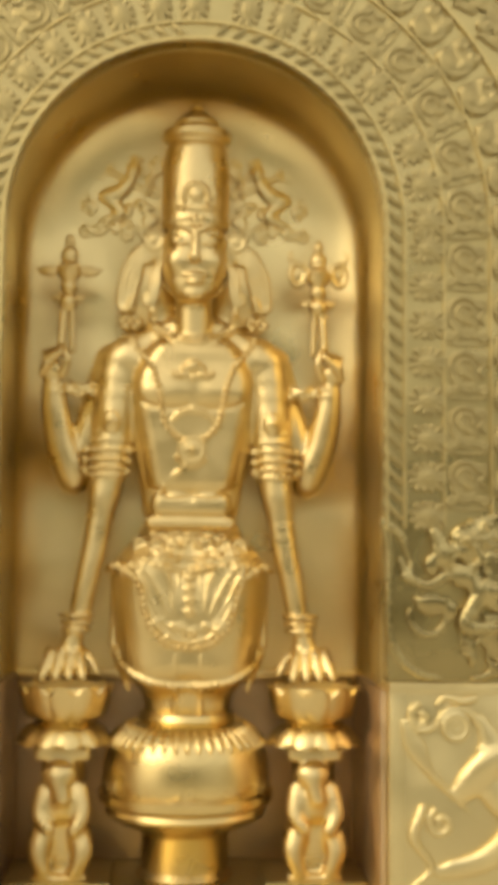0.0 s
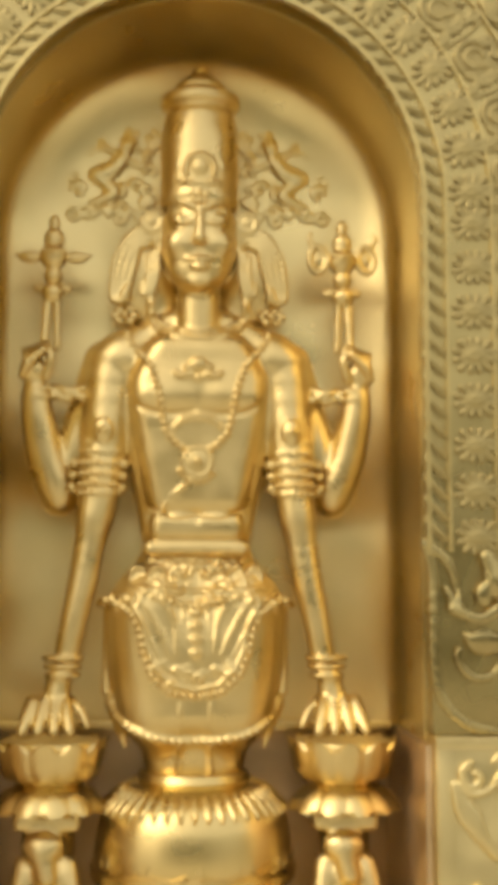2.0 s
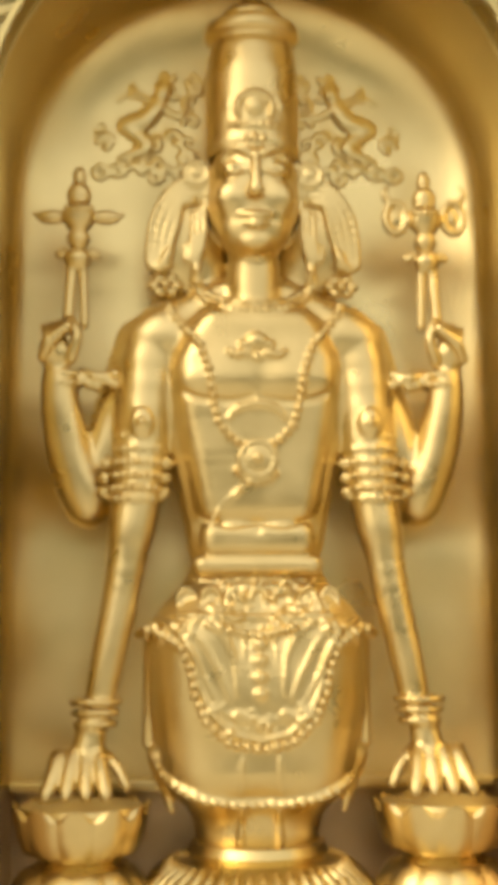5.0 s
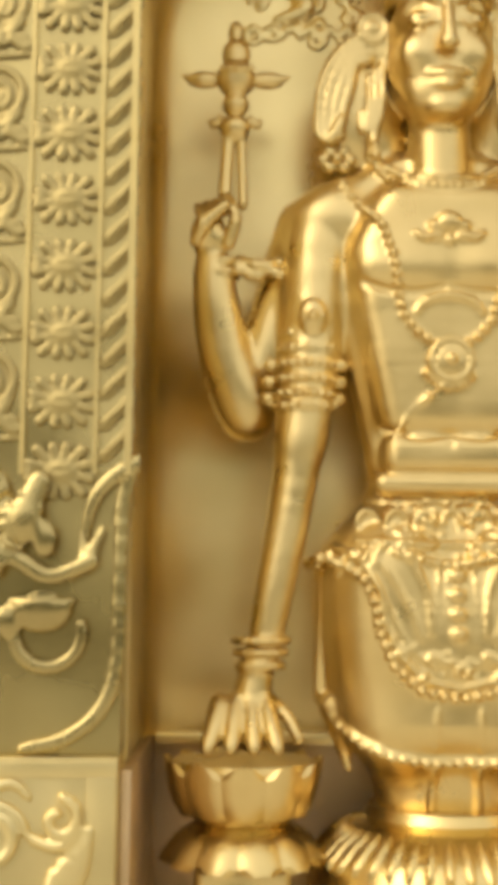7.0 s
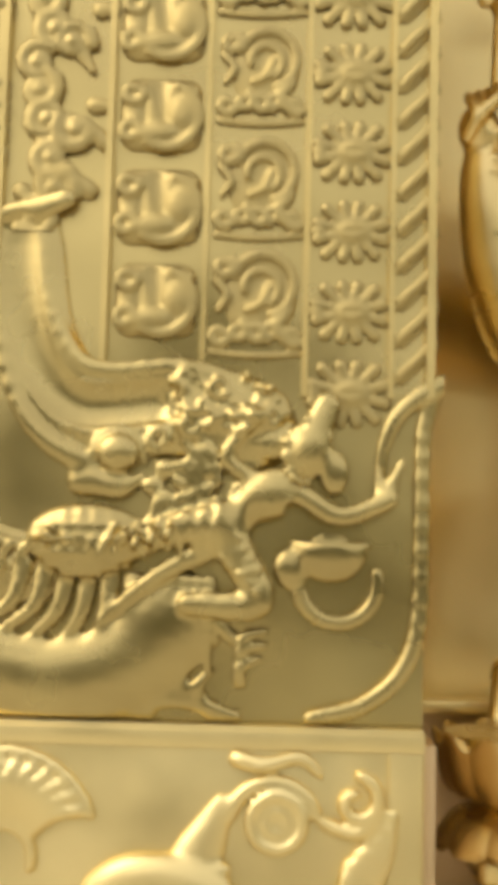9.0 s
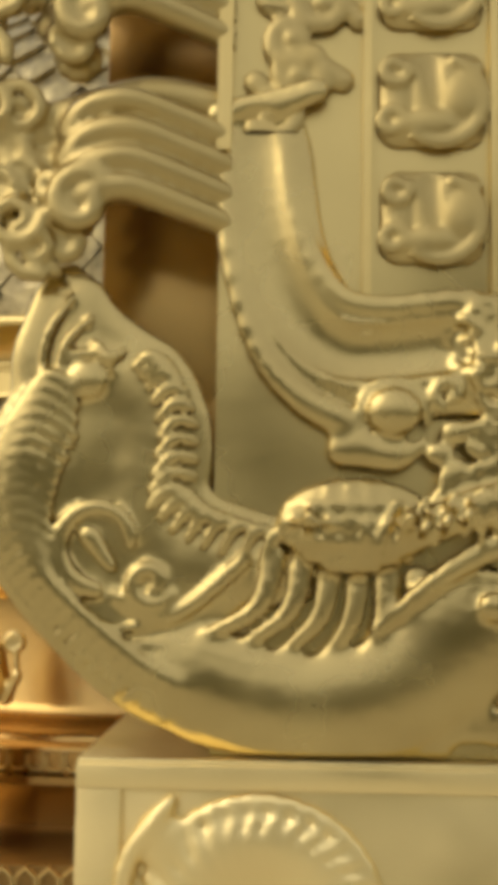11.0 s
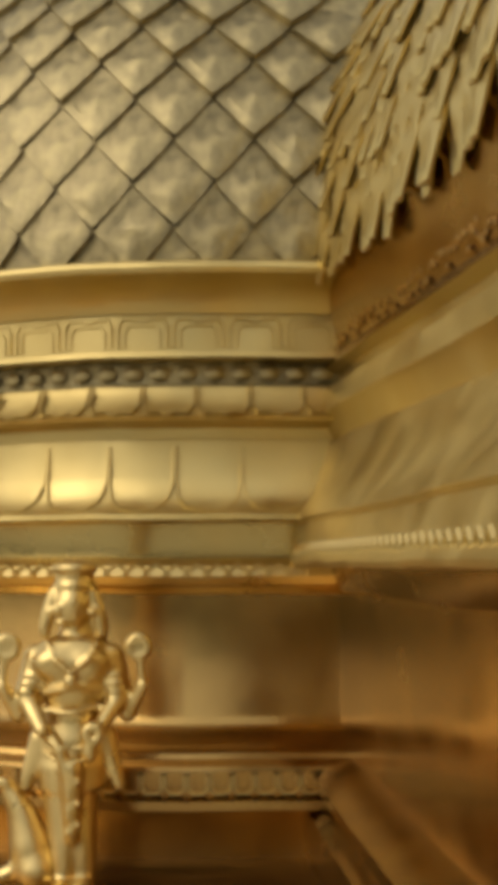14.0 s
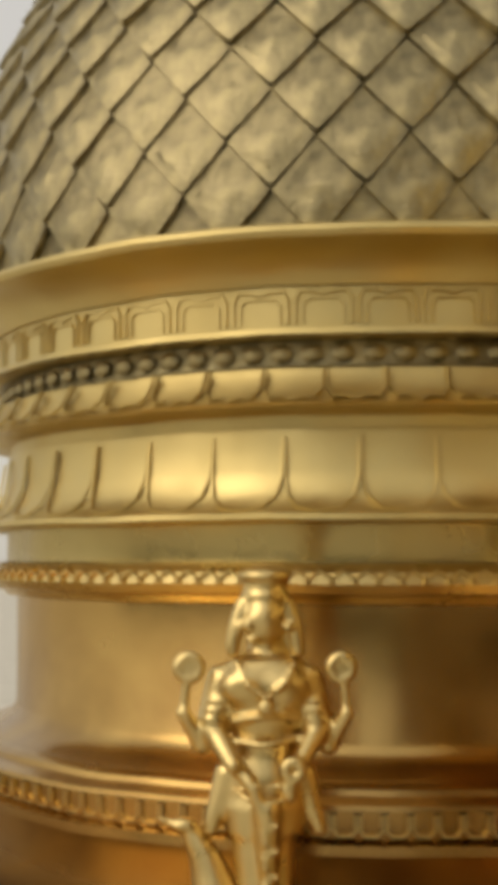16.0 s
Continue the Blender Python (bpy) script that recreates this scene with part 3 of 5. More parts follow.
        c.ball((-0.640 + 0.024 * math.cos(a), Y - 0.016, 1.475 + 0.020 * math.sin(a)), (0.012, 0.010, 0.010), 0.003)
    for i in range(4):
        c.path([(-0.668 + 0.016 * i, Y - 0.020, 1.438), (-0.650 + 0.014 * i, Y - 0.026, 1.462 + 0.004 * i)], 0.006, 0.004, 0.003)
    c.ball((-0.545, Y - 0.014, 1.522), (0.022, 0.014, 0.018), 0.003).ball((-0.55, Y - 0.012, 1.56), (0.022, 0.012, 0.016), 0.003)
    c.ball((-0.594, Y - 0.024, 1.434), (0.028, 0.020, 0.025), 0.010).ball((-0.545, Y - 0.03, 1.468), (0.027, 0.018, 0.022), 0.010)
    for i in range(5):
        c.path([(-0.61 - 0.022 * i, Y - 0.040, 1.452 - 0.004 * i), (-0.618 - 0.024 * i, Y - 0.044, 1.434 - 0.006 * i), (-0.622 - 0.024 * i, Y - 0.036, 1.418 - 0.007 * i)], 0.0032, 0.0026, 0.002)
    c.beads([(-0.56, Y - 0.040, 1.468), (-0.545, Y - 0.044, 1.458), (-0.522, Y - 0.042, 1.462)], 0.0045, 0.009, 0.002)
    c.beads([(-0.600, Y - 0.036, 1.462), (-0.590, Y - 0.042, 1.440), (-0.578, Y - 0.040, 1.420)], 0.005, 0.0095, 0.002)
    for i in range(9):
        a = radians(200 - 25 * i)
        c.limb((-0.600 + 0.020 * math.cos(a), Y - 0.010, 1.496 + 0.018 * math.sin(a)), (-0.600 + 0.038 * math.cos(a), Y - 0.012, 1.496 + 0.034 * math.sin(a)), 0.0065, 0.004, 0.003)
    c.path([(-0.660, Y - 0.03, 1.412), (-0.700, Y - 0.032, 1.404), (-0.735, Y - 0.03, 1.384)], 0.0045, 0.003, 0.002)
    # hanging cup with its loop, and the pendant beside it
    c.ball((-0.484, Y - 0.012, 1.412), (0.036, 0.024, 0.030), 0.004).slab((-0.53, Y - 0.05, 1.420), (-0.44, Y + 0.004, 1.46), 0.003, 0.002, True)
    c.path([(-0.515, Y - 0.026, 1.470), (-0.475, Y - 0.030, 1.448), (-0.425, Y - 0.028, 1.466)], 0.010, 0.007, 0.004)
    c.path([(-0.520, Y - 0.014, 1.420), (-0.484, Y - 0.032, 1.418), (-0.448, Y - 0.014, 1.420)], 0.0045, 0.0045, 0.002)
    c.path(arc_pts(-0.476, 1.382, 0.040, 165, 375, 14, Y - 0.012), 0.0075, 0.0065, 0.003)
    c.ball((-0.525, Y - 0.014, 1.395), (0.016, 0.012, 0.020), 0.004)
    rg = random.Random(8)
    for i in range(26):
        px, pz, a0 = rg.uniform(-0.655, -0.545), rg.uniform(1.535, 1.592), rg.uniform(0, 360)
        c.path([c.front(px + 0.009 * math.cos(radians(a0 + 40 * k)), pz + 0.008 * math.sin(radians(a0 + 40 * k)), 0.0) for k in range(7)], 0.0042, 0.0035, 0.001)
    for i in range(9):
        px = -0.600 - 0.016 * i
        c.path([c.front(px + 0.006, 1.452 - 0.0045 * i, 0.0), c.front(px, 1.434 - 0.0045 * i, 0.0), c.front(px - 0.002, 1.416 - 0.0045 * i, 0.0)], 0.0038, 0.0032, 0.001)
    for i in range(6):
        t = i / 5
        c.path([c.front(-0.600 + 0.042 * t, 1.412 - 0.040 * t, 0.0), c.front(-0.576 + 0.036 * t, 1.424 - 0.052 * t, 0.0)], 0.0038, 0.0034, 0.001)
    for i in range(7):
        a = radians(40 + 38 * i)
        c.ball((-0.508 + 0.022 * math.cos(a), Y - 0.030, 1.512 + 0.022 * math.sin(a)), 0.0075, 0.002)
    for z in (1.532, 1.545, 1.558):
        c.path([c.front(-0.516 + 0.4 * (z - 1.532), z, 0.001), c.front(-0.486 + 0.4 * (z - 1.532), z - 0.004, 0.001)], 0.004, 0.004, 0.001)
    c.beads([(-0.530, Y - 0.044, 1.492), (-0.520, Y - 0.046, 1.482), (-0.502, Y - 0.042, 1.482)], 0.0045, 0.009, 0.001)
    for i in range(12):
        px, pz, a0 = rg.uniform(-0.66, -0.555), rg.uniform(1.455, 1.525), rg.uniform(0, 360)
        c.path(arc_pts(px, pz, 0.004, a0, a0 + 330, 10, Y - 0.022, 0.010), 0.0045, 0.005, 0.002)
    for i in range(16):
        px, pz, a = rg.uniform(-0.68, -0.57), rg.uniform(1.262, 1.345), rg.uniform(1.2, 2.4)
        c.path([(px, Y - 0.004, pz), (px + 0.016 * math.cos(a), Y - 0.012, pz + 0.016 * math.sin(a)), (px + 0.034 * math.cos(a - 0.6), Y - 0.006, pz + 0.030 * math.sin(a - 0.6))], 0.0065, 0.0035, 0.003)
    # curling frame beside the niche
    c.path([(-0.366, Y, 1.588), (-0.392, Y - 0.006, 1.575), (-0.418, Y - 0.008, 1.552), (-0.432, Y - 0.006, 1.52), (-0.436, Y - 0.002, 1.480)], 0.010, 0.005, 0.004)
    c.path([(-0.382, Y, 1.575), (-0.392, Y, 1.53), (-0.393, Y - 0.004, 1.44), (-0.395, Y - 0.006, 1.345), (-0.412, Y - 0.008, 1.295), (-0.450, Y - 0.010, 1.262), (-0.500, Y - 0.010, 1.248)], 0.008, 0.008, 0.004)
    for i in range(4):
        c.path([(-0.700 + 0.012 * i, Y - 0.004, 1.246), (-0.64, Y - 0.008, 1.262 + 0.008 * i), (-0.575 - 0.008 * i, Y - 0.004, 1.248)], 0.008, 0.006, 0.003)
    # lower rim of the plume, and a flat foot on the plinth
    c.path([(-0.905, Y + 0.010, 1.297), (-0.872, Y + 0.010, 1.278), (-0.835, Y + 0.008, 1.262), (-0.77, Y + 0.006, 1.256)], 0.014, 0.014, 0.006)
    c.slab((-1.10, 2.40, 1.20), (-0.30, 2.70, 1.244), 0.002, 0.002, True)
    return c.mesh("creature_relief", CAST)


def mirrored_copy(ob):
    twin = ob.copy()
    scene.collection.objects.link(twin)
    twin.matrix_basis = Matrix.Translation((2 * AXIS, 0, 0)) @ Matrix.Diagonal((-1, 1, 1, 1))
    return twin


relief = part("creature_relief", shallow(creature(), 2.600, 0.48), CAST, shrine, "embossed sea creature with plumed tail and reclining rider")
mirrored_copy(relief)


# ---- scrolled flames along the outer edge of the surround ----
def flames():
    c = Clay((-1.14, 2.53, 1.585), (-0.828, 2.66, 2.62), 0.004)
    rg = random.Random(11)
    for row in range(6):
        z = 1.672 + 0.158 * row
        for i in range(4):
            dz = 0.024 * i
            c.path([(-0.832, 2.600, z + dz - 0.012), (-0.870, 2.588, z + dz), (-0.912, 2.578, z + dz + 0.012), (-0.945, 2.580, z + dz + 0.006), (-0.962, 2.586, z + dz - 0.012)], 0.010, 0.013 - 0.0012 * i, 0.004)
        c.path(arc_pts(-0.948, z - 0.002, 0.008, 60, -300, 14, 2.574, 0.018), 0.007, 0.009, 0.004)
        for i in range(17):
            px, pz = rg.uniform(-1.06, -0.955), z + rg.uniform(-0.04, 0.085)
            a0, sg = rg.uniform(0, 360), rg.choice((-1, 1))
            c.path(arc_pts(px, pz, 0.005, a0, a0 + sg * 480, 14, rg.uniform(2.572, 2.60), 0.018), 0.0042, 0.0064, 0.002)
            c.ball((px, 2.592, pz), (0.014, 0.010, 0.014), 0.004)
        for i in range(5):
            px, pz = rg.uniform(-1.07, -0.98), z + rg.uniform(-0.04, 0.09)
            c.limb((px + 0.03, 2.60, pz), (px - 0.025, 2.585, pz + rg.uniform(-0.03, 0.03)), 0.011, 0.004, 0.004)
        c.path([(-0.835, 2.615, z + 0.09), (-0.90, 2.61, z + 0.10), (-0.97, 2.60, z + 0.078), (-1.03, 2.60, z + 0.062)], 0.016, 0.012, 0.008)
    return c.mesh("flame_border", RELIEF)


flame = part("flame_border", flames(), RELIEF, shrine, "scrolled openwork flames on the edge of the surround")
mirrored_copy(flame)


# ---- chased pictures on the plinth fronts ----
def plinth_relief(s):
    c = Clay((-0.93, 2.545, 0.78), (-0.40, 2.592, 1.225), 0.0042)
    Y = 2.579
    c.path(arc_pts(-0.80, 1.12, 0.092, 150, 20, 14, Y), 0.006, 0.006, 0.003)
    for i in range(13):
        a = radians(25 + 11 * i)
        c.path([(-0.80 + 0.030 * math.cos(a), Y, 1.12 + 0.028 * math.sin(a)), (-0.80 + 0.060 * math.cos(a + 0.12), Y - 0.005, 1.12 + 0.060 * math.sin(a + 0.12)), (-0.80 + 0.088 * math.cos(a), Y, 1.12 + 0.086 * math.sin(a))], 0.006, 0.0075, 0.002)
    c.path(arc_pts(-0.80, 1.11, 0.030, 200, -20, 10, Y), 0.006, 0.006, 0.003)
    c.path([(-0.905, Y, 1.08), (-0.900, Y - 0.003, 1.16), (-0.880, Y - 0.006, 1.195), (-0.866, Y - 0.004, 1.212)], 0.009, 0.005, 0.003)
    c.ball((-0.872, Y, 1.18), (0.020, 0.010, 0.026), 0.004, tilt=20)
    c.path([(-0.905, Y, 1.08), (-0.87, Y - 0.004, 1.00), (-0.80, Y - 0.004, 0.94), (-0.72, Y, 0.90)], 0.012, 0.008, 0.004)
    # bell, wheel and trailing leaves
    c.limb((-0.585, Y, 1.165), (-0.607, Y, 1.118), 0.012, 0.026, 0.004, False, 0.5).path([(-0.636, Y - 0.006, 1.108), (-0.580, Y - 0.006, 1.106)], 0.006, 0.006, 0.002)
    c.path(arc_pts(-0.532, 1.150, 0.026, 0, 360, 18, Y - 0.004), 0.006, 0.006, 0.002).path(arc_pts(-0.532, 1.150, 0.012, 0, 360, 12, Y - 0.004), 0.0045, 0.0045, 0.002).ball((-0.532, Y, 1.15), (0.028, 0.006, 0.028), 0.003)
    c.path(arc_pts(-0.535, 1.145, 0.044, 165, 15, 12, Y), 0.008, 0.006, 0.003).path([(-0.572, Y, 1.210), (-0.545, Y - 0.005, 1.205), (-0.510, Y, 1.212), (-0.490, Y, 1.196)], 0.009, 0.005, 0.003)
    c.path(arc_pts(-0.455, 1.172, 0.007, 90, 440, 14, Y - 0.003, 0.018), 0.0055, 0.007, 0.003)
    c.path([(-0.485, Y, 1.150), (-0.455, Y - 0.004, 1.142), (-0.430, Y - 0.002, 1.160)], 0.007, 0.005, 0.003)
    for i in range(5):
        c.path([(-0.420 - 0.010 * i, Y, 1.16 - 0.012 * i), (-0.432 - 0.012 * i, Y - 0.006, 1.10 - 0.01 * i), (-0.490 - 0.018 * i, Y, 1.03 - 0.015 * i)], 0.008, 0.0035, 0.003)
    # rounded figure forms further down
    c.path([(-0.70, Y, 1.075), (-0.66, Y - 0.008, 1.09), (-0.60, Y - 0.008, 1.075), (-0.55, Y, 1.02)], 0.022, 0.026, 0.008, 0.5)
    c.path([(-0.60, Y, 1.03), (-0.66, Y - 0.006, 0.95), (-0.60, Y - 0.004, 0.88), (-0.50, Y, 0.85)], 0.030, 0.016, 0.008, 0.5)
    c.path([(-0.72, Y, 1.00), (-0.68, Y - 0.006, 0.93), (-0.74, Y, 0.84)], 0.022, 0.012, 0.008, 0.5)
    c.path([(-0.46, Y, 0.98), (-0.44, Y - 0.005, 0.92), (-0.48, Y, 0.86), (-0.44, Y, 0.82)], 0.012, 0.006, 0.004)
    c.path(arc_pts(-0.50, 0.95, 0.008, 0, 420, 14, Y, 0.022), 0.006, 0.008, 0.003)
    c.path(arc_pts(-0.84, 0.86, 0.010, 40, 460, 14, Y, 0.03), 0.007, 0.010, 0.003)
    return c.mesh("plinth_relief", PLATE)


panel = part("plinth_relief", plinth_relief(1), PLATE, shrine, "low chased relief of leaves, a bell and a wheel")
mirrored_copy(panel)


# ---- winged figures on the niche's back wall ----
def cloud_figure():
    c = Clay((-0.26, 2.93, 2.27), (-0.045, 2.985, 2.53), 0.004)
    Y = 2.968
    rg = random.Random(5)
    c.path([(-0.19, Y, 2.40), (-0.155, Y - 0.006, 2.41), (-0.13, Y - 0.008, 2.44)], 0.017, 0.014, 0.006).ball((-0.122, Y - 0.008, 2.465), 0.015).limb((-0.12, Y - 0.006, 2.478), (-0.115, Y - 0.004, 2.50), 0.010, 0.004)
    c.path([(-0.19, Y, 2.40), (-0.15, Y - 0.008, 2.36), (-0.20, Y - 0.004, 2.335)], 0.015, 0.007, 0.005).path([(-0.13, Y - 0.006, 2.44), (-0.09, Y - 0.006, 2.42), (-0.075, Y - 0.004, 2.46)], 0.008, 0.005, 0.004)
    c.path([(-0.14, Y - 0.006, 2.445), (-0.18, Y - 0.004, 2.47), (-0.165, Y - 0.002, 2.50)], 0.008, 0.005, 0.004)
    c.ball((-0.15, Y + 0.010, 2.40), (0.092, 0.009, 0.10), 0.004)
    for i in range(34):
        px, pz, a0 = -0.15 + 0.09 * rg.uniform(-1, 1), 2.40 + 0.10 * rg.uniform(-1, 1), rg.uniform(0, 360)
        c.path(arc_pts(px, pz, 0.004, a0, a0 + 300, 10, Y - 0.001, 0.012), 0.0042, 0.0065, 0.003)
    for i in range(6):
        c.path([(-0.25 + 0.03 * i, Y, 2.31), (-0.235 + 0.03 * i, Y - 0.004, 2.322), (-0.22 + 0.03 * i, Y, 2.305)], 0.006, 0.005, 0.003)
    return c.mesh("cloud_figure", NICHE)


fig = part("winged_relief", shallow(cloud_figure(), 2.976, 0.45), POLISH, shrine, "small embossed flying figure among clouds")
mirrored_copy(fig)


# ---- statue in the niche ----
def deity():
    c = Clay((-0.42, 2.66, 1.10), (0.49, 2.965, 2.62), 0.0035)
    X = AXIS
    C = 2.855
    # body, waist, hips and lower robe
    c.turned(X, C, [(0.096, 1.144), (0.101, 1.17), (0.108, 1.21), (0.112, 1.25)], 0.74, 0.006)
    c.turned(X, C, [(0.140, 1.232), (0.160, 1.268), (0.174, 1.31), (0.181, 1.38), (0.181, 1.45), (0.164, 1.495), (0.136, 1.53), (0.116, 1.56), (0.104, 1.59), (0.103, 1.63), (0.108, 1.67), (0.124, 1.73), (0.142, 1.79), (0.156, 1.86), (0.160, 1.92), (0.146, 1.98), (0.09, 2.02), (0.05, 2.04)], 0.52, 0.02)
    c.ball((X, C - 0.034, 1.260), (0.146, 0.080, 0.044), 0.03)
    c.ball((X, C - 0.044, 1.36), (0.150, 0.078, 0.150), 0.03)
    # thighs under the robe, shoulders, chest
    for s in (-1, 1):
        c.limb((X + s * 0.085, C - 0.035, 1.46), (X + s * 0.062, C - 0.035, 1.265), 0.080, 0.074, 0.03)
        c.ball((X + s * 0.152, C, 1.965), (0.062, 0.056, 0.054), 0.02)
        c.limb((X + s * 0.05, C, 2.040), (X + s * 0.15, C, 1.985), 0.030, 0.040, 0.02)
        c.ball((X + s * 0.062, C - 0.056, 1.900), (0.074, 0.036, 0.050), 0.02)
        # flank from the armpit to the waist
        c.limb((X + s * 0.122, C - 0.012, 1.86), (X + s * 0.084, C - 0.020, 1.62), 0.034, 0.024, 0.02)
    for z, w in ((1.868, 0.096), (1.895, 0.098), (1.925, 0.094), (1.955, 0.084), (1.980, 0.066)):
        c.limb((X - w, C - 0.052, z), (X + w, C - 0.052, z), 0.028, 0.028, 0.02)
    for s in (-1, 1):
        c.ball((X + s * 0.064, C - 0.070, 1.880), (0.058, 0.024, 0.030), 0.014)
    # ribcage narrowing to the waist, belly with its crease, and the roll over the belt
    for i in range(10):
        z = 1.672 + 0.019 * i
        w = 0.062 + 0.032 * i / 9
        c.limb((X - w, C - 0.046, z), (X + w, C - 0.046, z), 0.031, 0.031, 0.016)
    c.slab((X - 0.092, C - 0.084, 1.592), (X + 0.092, C - 0.02, 1.652), 0.024, 0.006)
    c.limb((X - 0.088, C - 0.062, 1.580), (X + 0.088, C - 0.062, 1.580), 0.0165, 0.0165, 0.005)
    # creases under the chest and across the belly
    folds = [[(sg * 0.006, 1.852), (sg * 0.040, 1.844), (sg * 0.085, 1.846), (sg * 0.120, 1.860)] for sg in (-1, 1)]
    folds.append([(-0.090, 1.655), (-0.045, 1.643), (0.0, 1.648), (0.045, 1.643), (0.090, 1.655)])
    for fold in folds:
        pts = [c.front(X + u, z, 0.001) for u, z in fold]
        c.path(pts, 0.0052, 0.0046, 0.003, 1.0, True)
    c.ball(c.front(X, 1.634, 0.002), 0.0055, 0.003, True)
    # neck and head
    c.limb((X, C - 0.01, 2.00), (X, C - 0.015, 2.14), 0.047, 0.044, 0.012)
    c.ball((X, C - 0.028, 2.190), (0.077, 0.066, 0.090), 0.012).ball((X, C - 0.056, 2.142), (0.058, 0.038, 0.046), 0.015).ball((X, C - 0.080, 2.112), (0.024, 0.014, 0.013), 0.012)
    c.ball((X, C - 0.030, 2.245), (0.075, 0.066, 0.060), 0.012)
    F = C - 0.094
    c.limb((X, F - 0.002, 2.262), (X, F - 0.018, 2.196), 0.0065, 0.011, 0.004).ball((X, F - 0.016, 2.192), (0.015, 0.010, 0.008), 0.004)
    for s in (-1, 1):
        c.path([(X + s * 0.012, F - 0.002, 2.262), (X + s * 0.034, F + 0.002, 2.272), (X + s * 0.058, F + 0.022, 2.258)], 0.0065, 0.004, 0.004)
        c.ball((X + s * 0.033, F + 0.012, 2.240), (0.021, 0.012, 0.011), 0.003)
        c.path([(X + s * 0.014, F + 0.002, 2.234), (X + s * 0.034, F - 0.001, 2.229), (X + s * 0.054, F + 0.016, 2.236)], 0.003, 0.003, 0.002)
        c.ball((X + s * 0.038, F + 0.020, 2.192), (0.028, 0.022, 0.030), 0.018)
    c.path([(X - 0.026, F + 0.006, 2.158), (X, F - 0.005, 2.153), (X + 0.026, F + 0.006, 2.158)], 0.0065, 0.0065, 0.003)
    c.path([(X - 0.018, F + 0.006, 2.142), (X, F - 0.004, 2.138), (X + 0.018, F + 0.006, 2.142)], 0.0065, 0.0065, 0.003)
    c.path([(X - 0.05, F + 0.026, 2.20), (X - 0.034, F + 0.012, 2.176), (X - 0.022, F + 0.008, 2.182)], 0.006, 0.004, 0.003)
    c.path([(X + 0.05, F + 0.026, 2.20), (X + 0.034, F + 0.012, 2.176), (X + 0.022, F + 0.008, 2.182)], 0.006, 0.004, 0.003)
    c.limb((X, F - 0.002, 2.262), (X, F + 0.006, 2.298), 0.0035, 0.003, 0.002)
    for s in (-1, 1):
        c.limb((X + s * 0.010, F - 0.002, 2.264), (X + s * 0.014, F + 0.008, 2.296), 0.003, 0.002, 0.002)
    # tall crown
    c.turned(X, C - 0.015, [(0.078, 2.28), (0.082, 2.295), (0.080, 2.31), (0.081, 2.36), (0.080, 2.43), (0.075, 2.475), (0.070, 2.486), (0.068, 2.492), (0.083, 2.502), (0.083, 2.520), (0.062, 2.530), (0.050, 2.536), (0.054, 2.545), (0.040, 2.560), (0.018, 2.574), (0.014, 2.588), (0.004, 2.592)], 0.86, 0.006)
    c.path(arc_pts(X, 2.345, 0.030, 200, -20, 12, C - 0.085), 0.005, 0.005, 0.003).ball((X, C - 0.082, 2.352), (0.016, 0.009, 0.018), 0.004).path(arc_pts(X, 2.35, 0.046, 175, 5, 12, C - 0.070), 0.0045, 0.0045, 0.003)
    c.beads([(X - 0.062, C - 0.045, 2.322), (X - 0.03, C - 0.082, 2.318), (X + 0.03, C - 0.082, 2.318), (X + 0.062, C - 0.045, 2.322)], 0.006, 0.013)
    c.path([(X - 0.052, C - 0.045, 2.43), (X, C - 0.072, 2.425), (X + 0.052, C - 0.045, 2.43)], 0.004, 0.004, 0.003)
    for s in (-1, 1):
        x = lambda v: X + s * v
        # ear ornaments and hair locks
        c.ball((x(0.098), C - 0.02, 2.252), (0.019, 0.016, 0.019), 0.003).path(arc_pts(x(0.098), 2.252, 0.020, 0, 360, 14, C - 0.030), 0.0045, 0.0045, 0.002)
        c.ball((x(0.082), C - 0.01, 2.225), (0.018, 0.022, 0.040), 0.008)
        c.ball((x(0.118), C + 0.016, 2.150), (0.062, 0.040, 0.105), 0.01).ball((x(0.088), C + 0.02, 2.10), (0.045, 0.03, 0.08), 0.012)
        for i in range(4):
            d = 0.012 * i
            c.path([(x(0.080 + d * 0.6), C - 0.022, 2.236 - d * 0.9), (x(0.130 - d * 0.2), C - 0.026, 2.232 - d), (x(0.168 - d), C - 0.026, 2.180 - d * 0.6), (x(0.178 - d), C - 0.024, 2.120), (x(0.176 - d * 0.9), C - 0.024, 2.090), (x(0.160 - d * 0.3), C - 0.028, 2.082 + d * 0.3), (x(0.150 - d * 0.2), C - 0.030, 2.10 + d * 0.4)], 0.0068, 0.0052, 0.004)
        for i in range(3):
            d = 0.010 * i
            c.path([(x(0.084 + d), C - 0.026, 2.20 - d), (x(0.084 + d), C - 0.032, 2.14), (x(0.094 + d * 0.6), C - 0.032, 2.10 + d * 0.4), (x(0.116 - d * 0.5), C - 0.030, 2.098 + d * 0.6), (x(0.118 - d * 0.6), C - 0.028, 2.125)], 0.0046, 0.0038, 0.002)
        for i in range(6):
            a = radians(60 * i)
            c.ball((x(0.150 + 0.020 * math.cos(a)), C - 0.016, 2.055 + 0.014 * math.sin(a)), (0.010, 0.010, 0.008), 0.003)
        c.ball((x(0.150), C - 0.026, 2.055), 0.008, 0.002)
        c.path([(x(0.095), C - 0.02, 2.12), (x(0.098), C - 0.03, 2.075), (x(0.105), C - 0.03, 2.05)], 0.009, 0.006, 0.004)
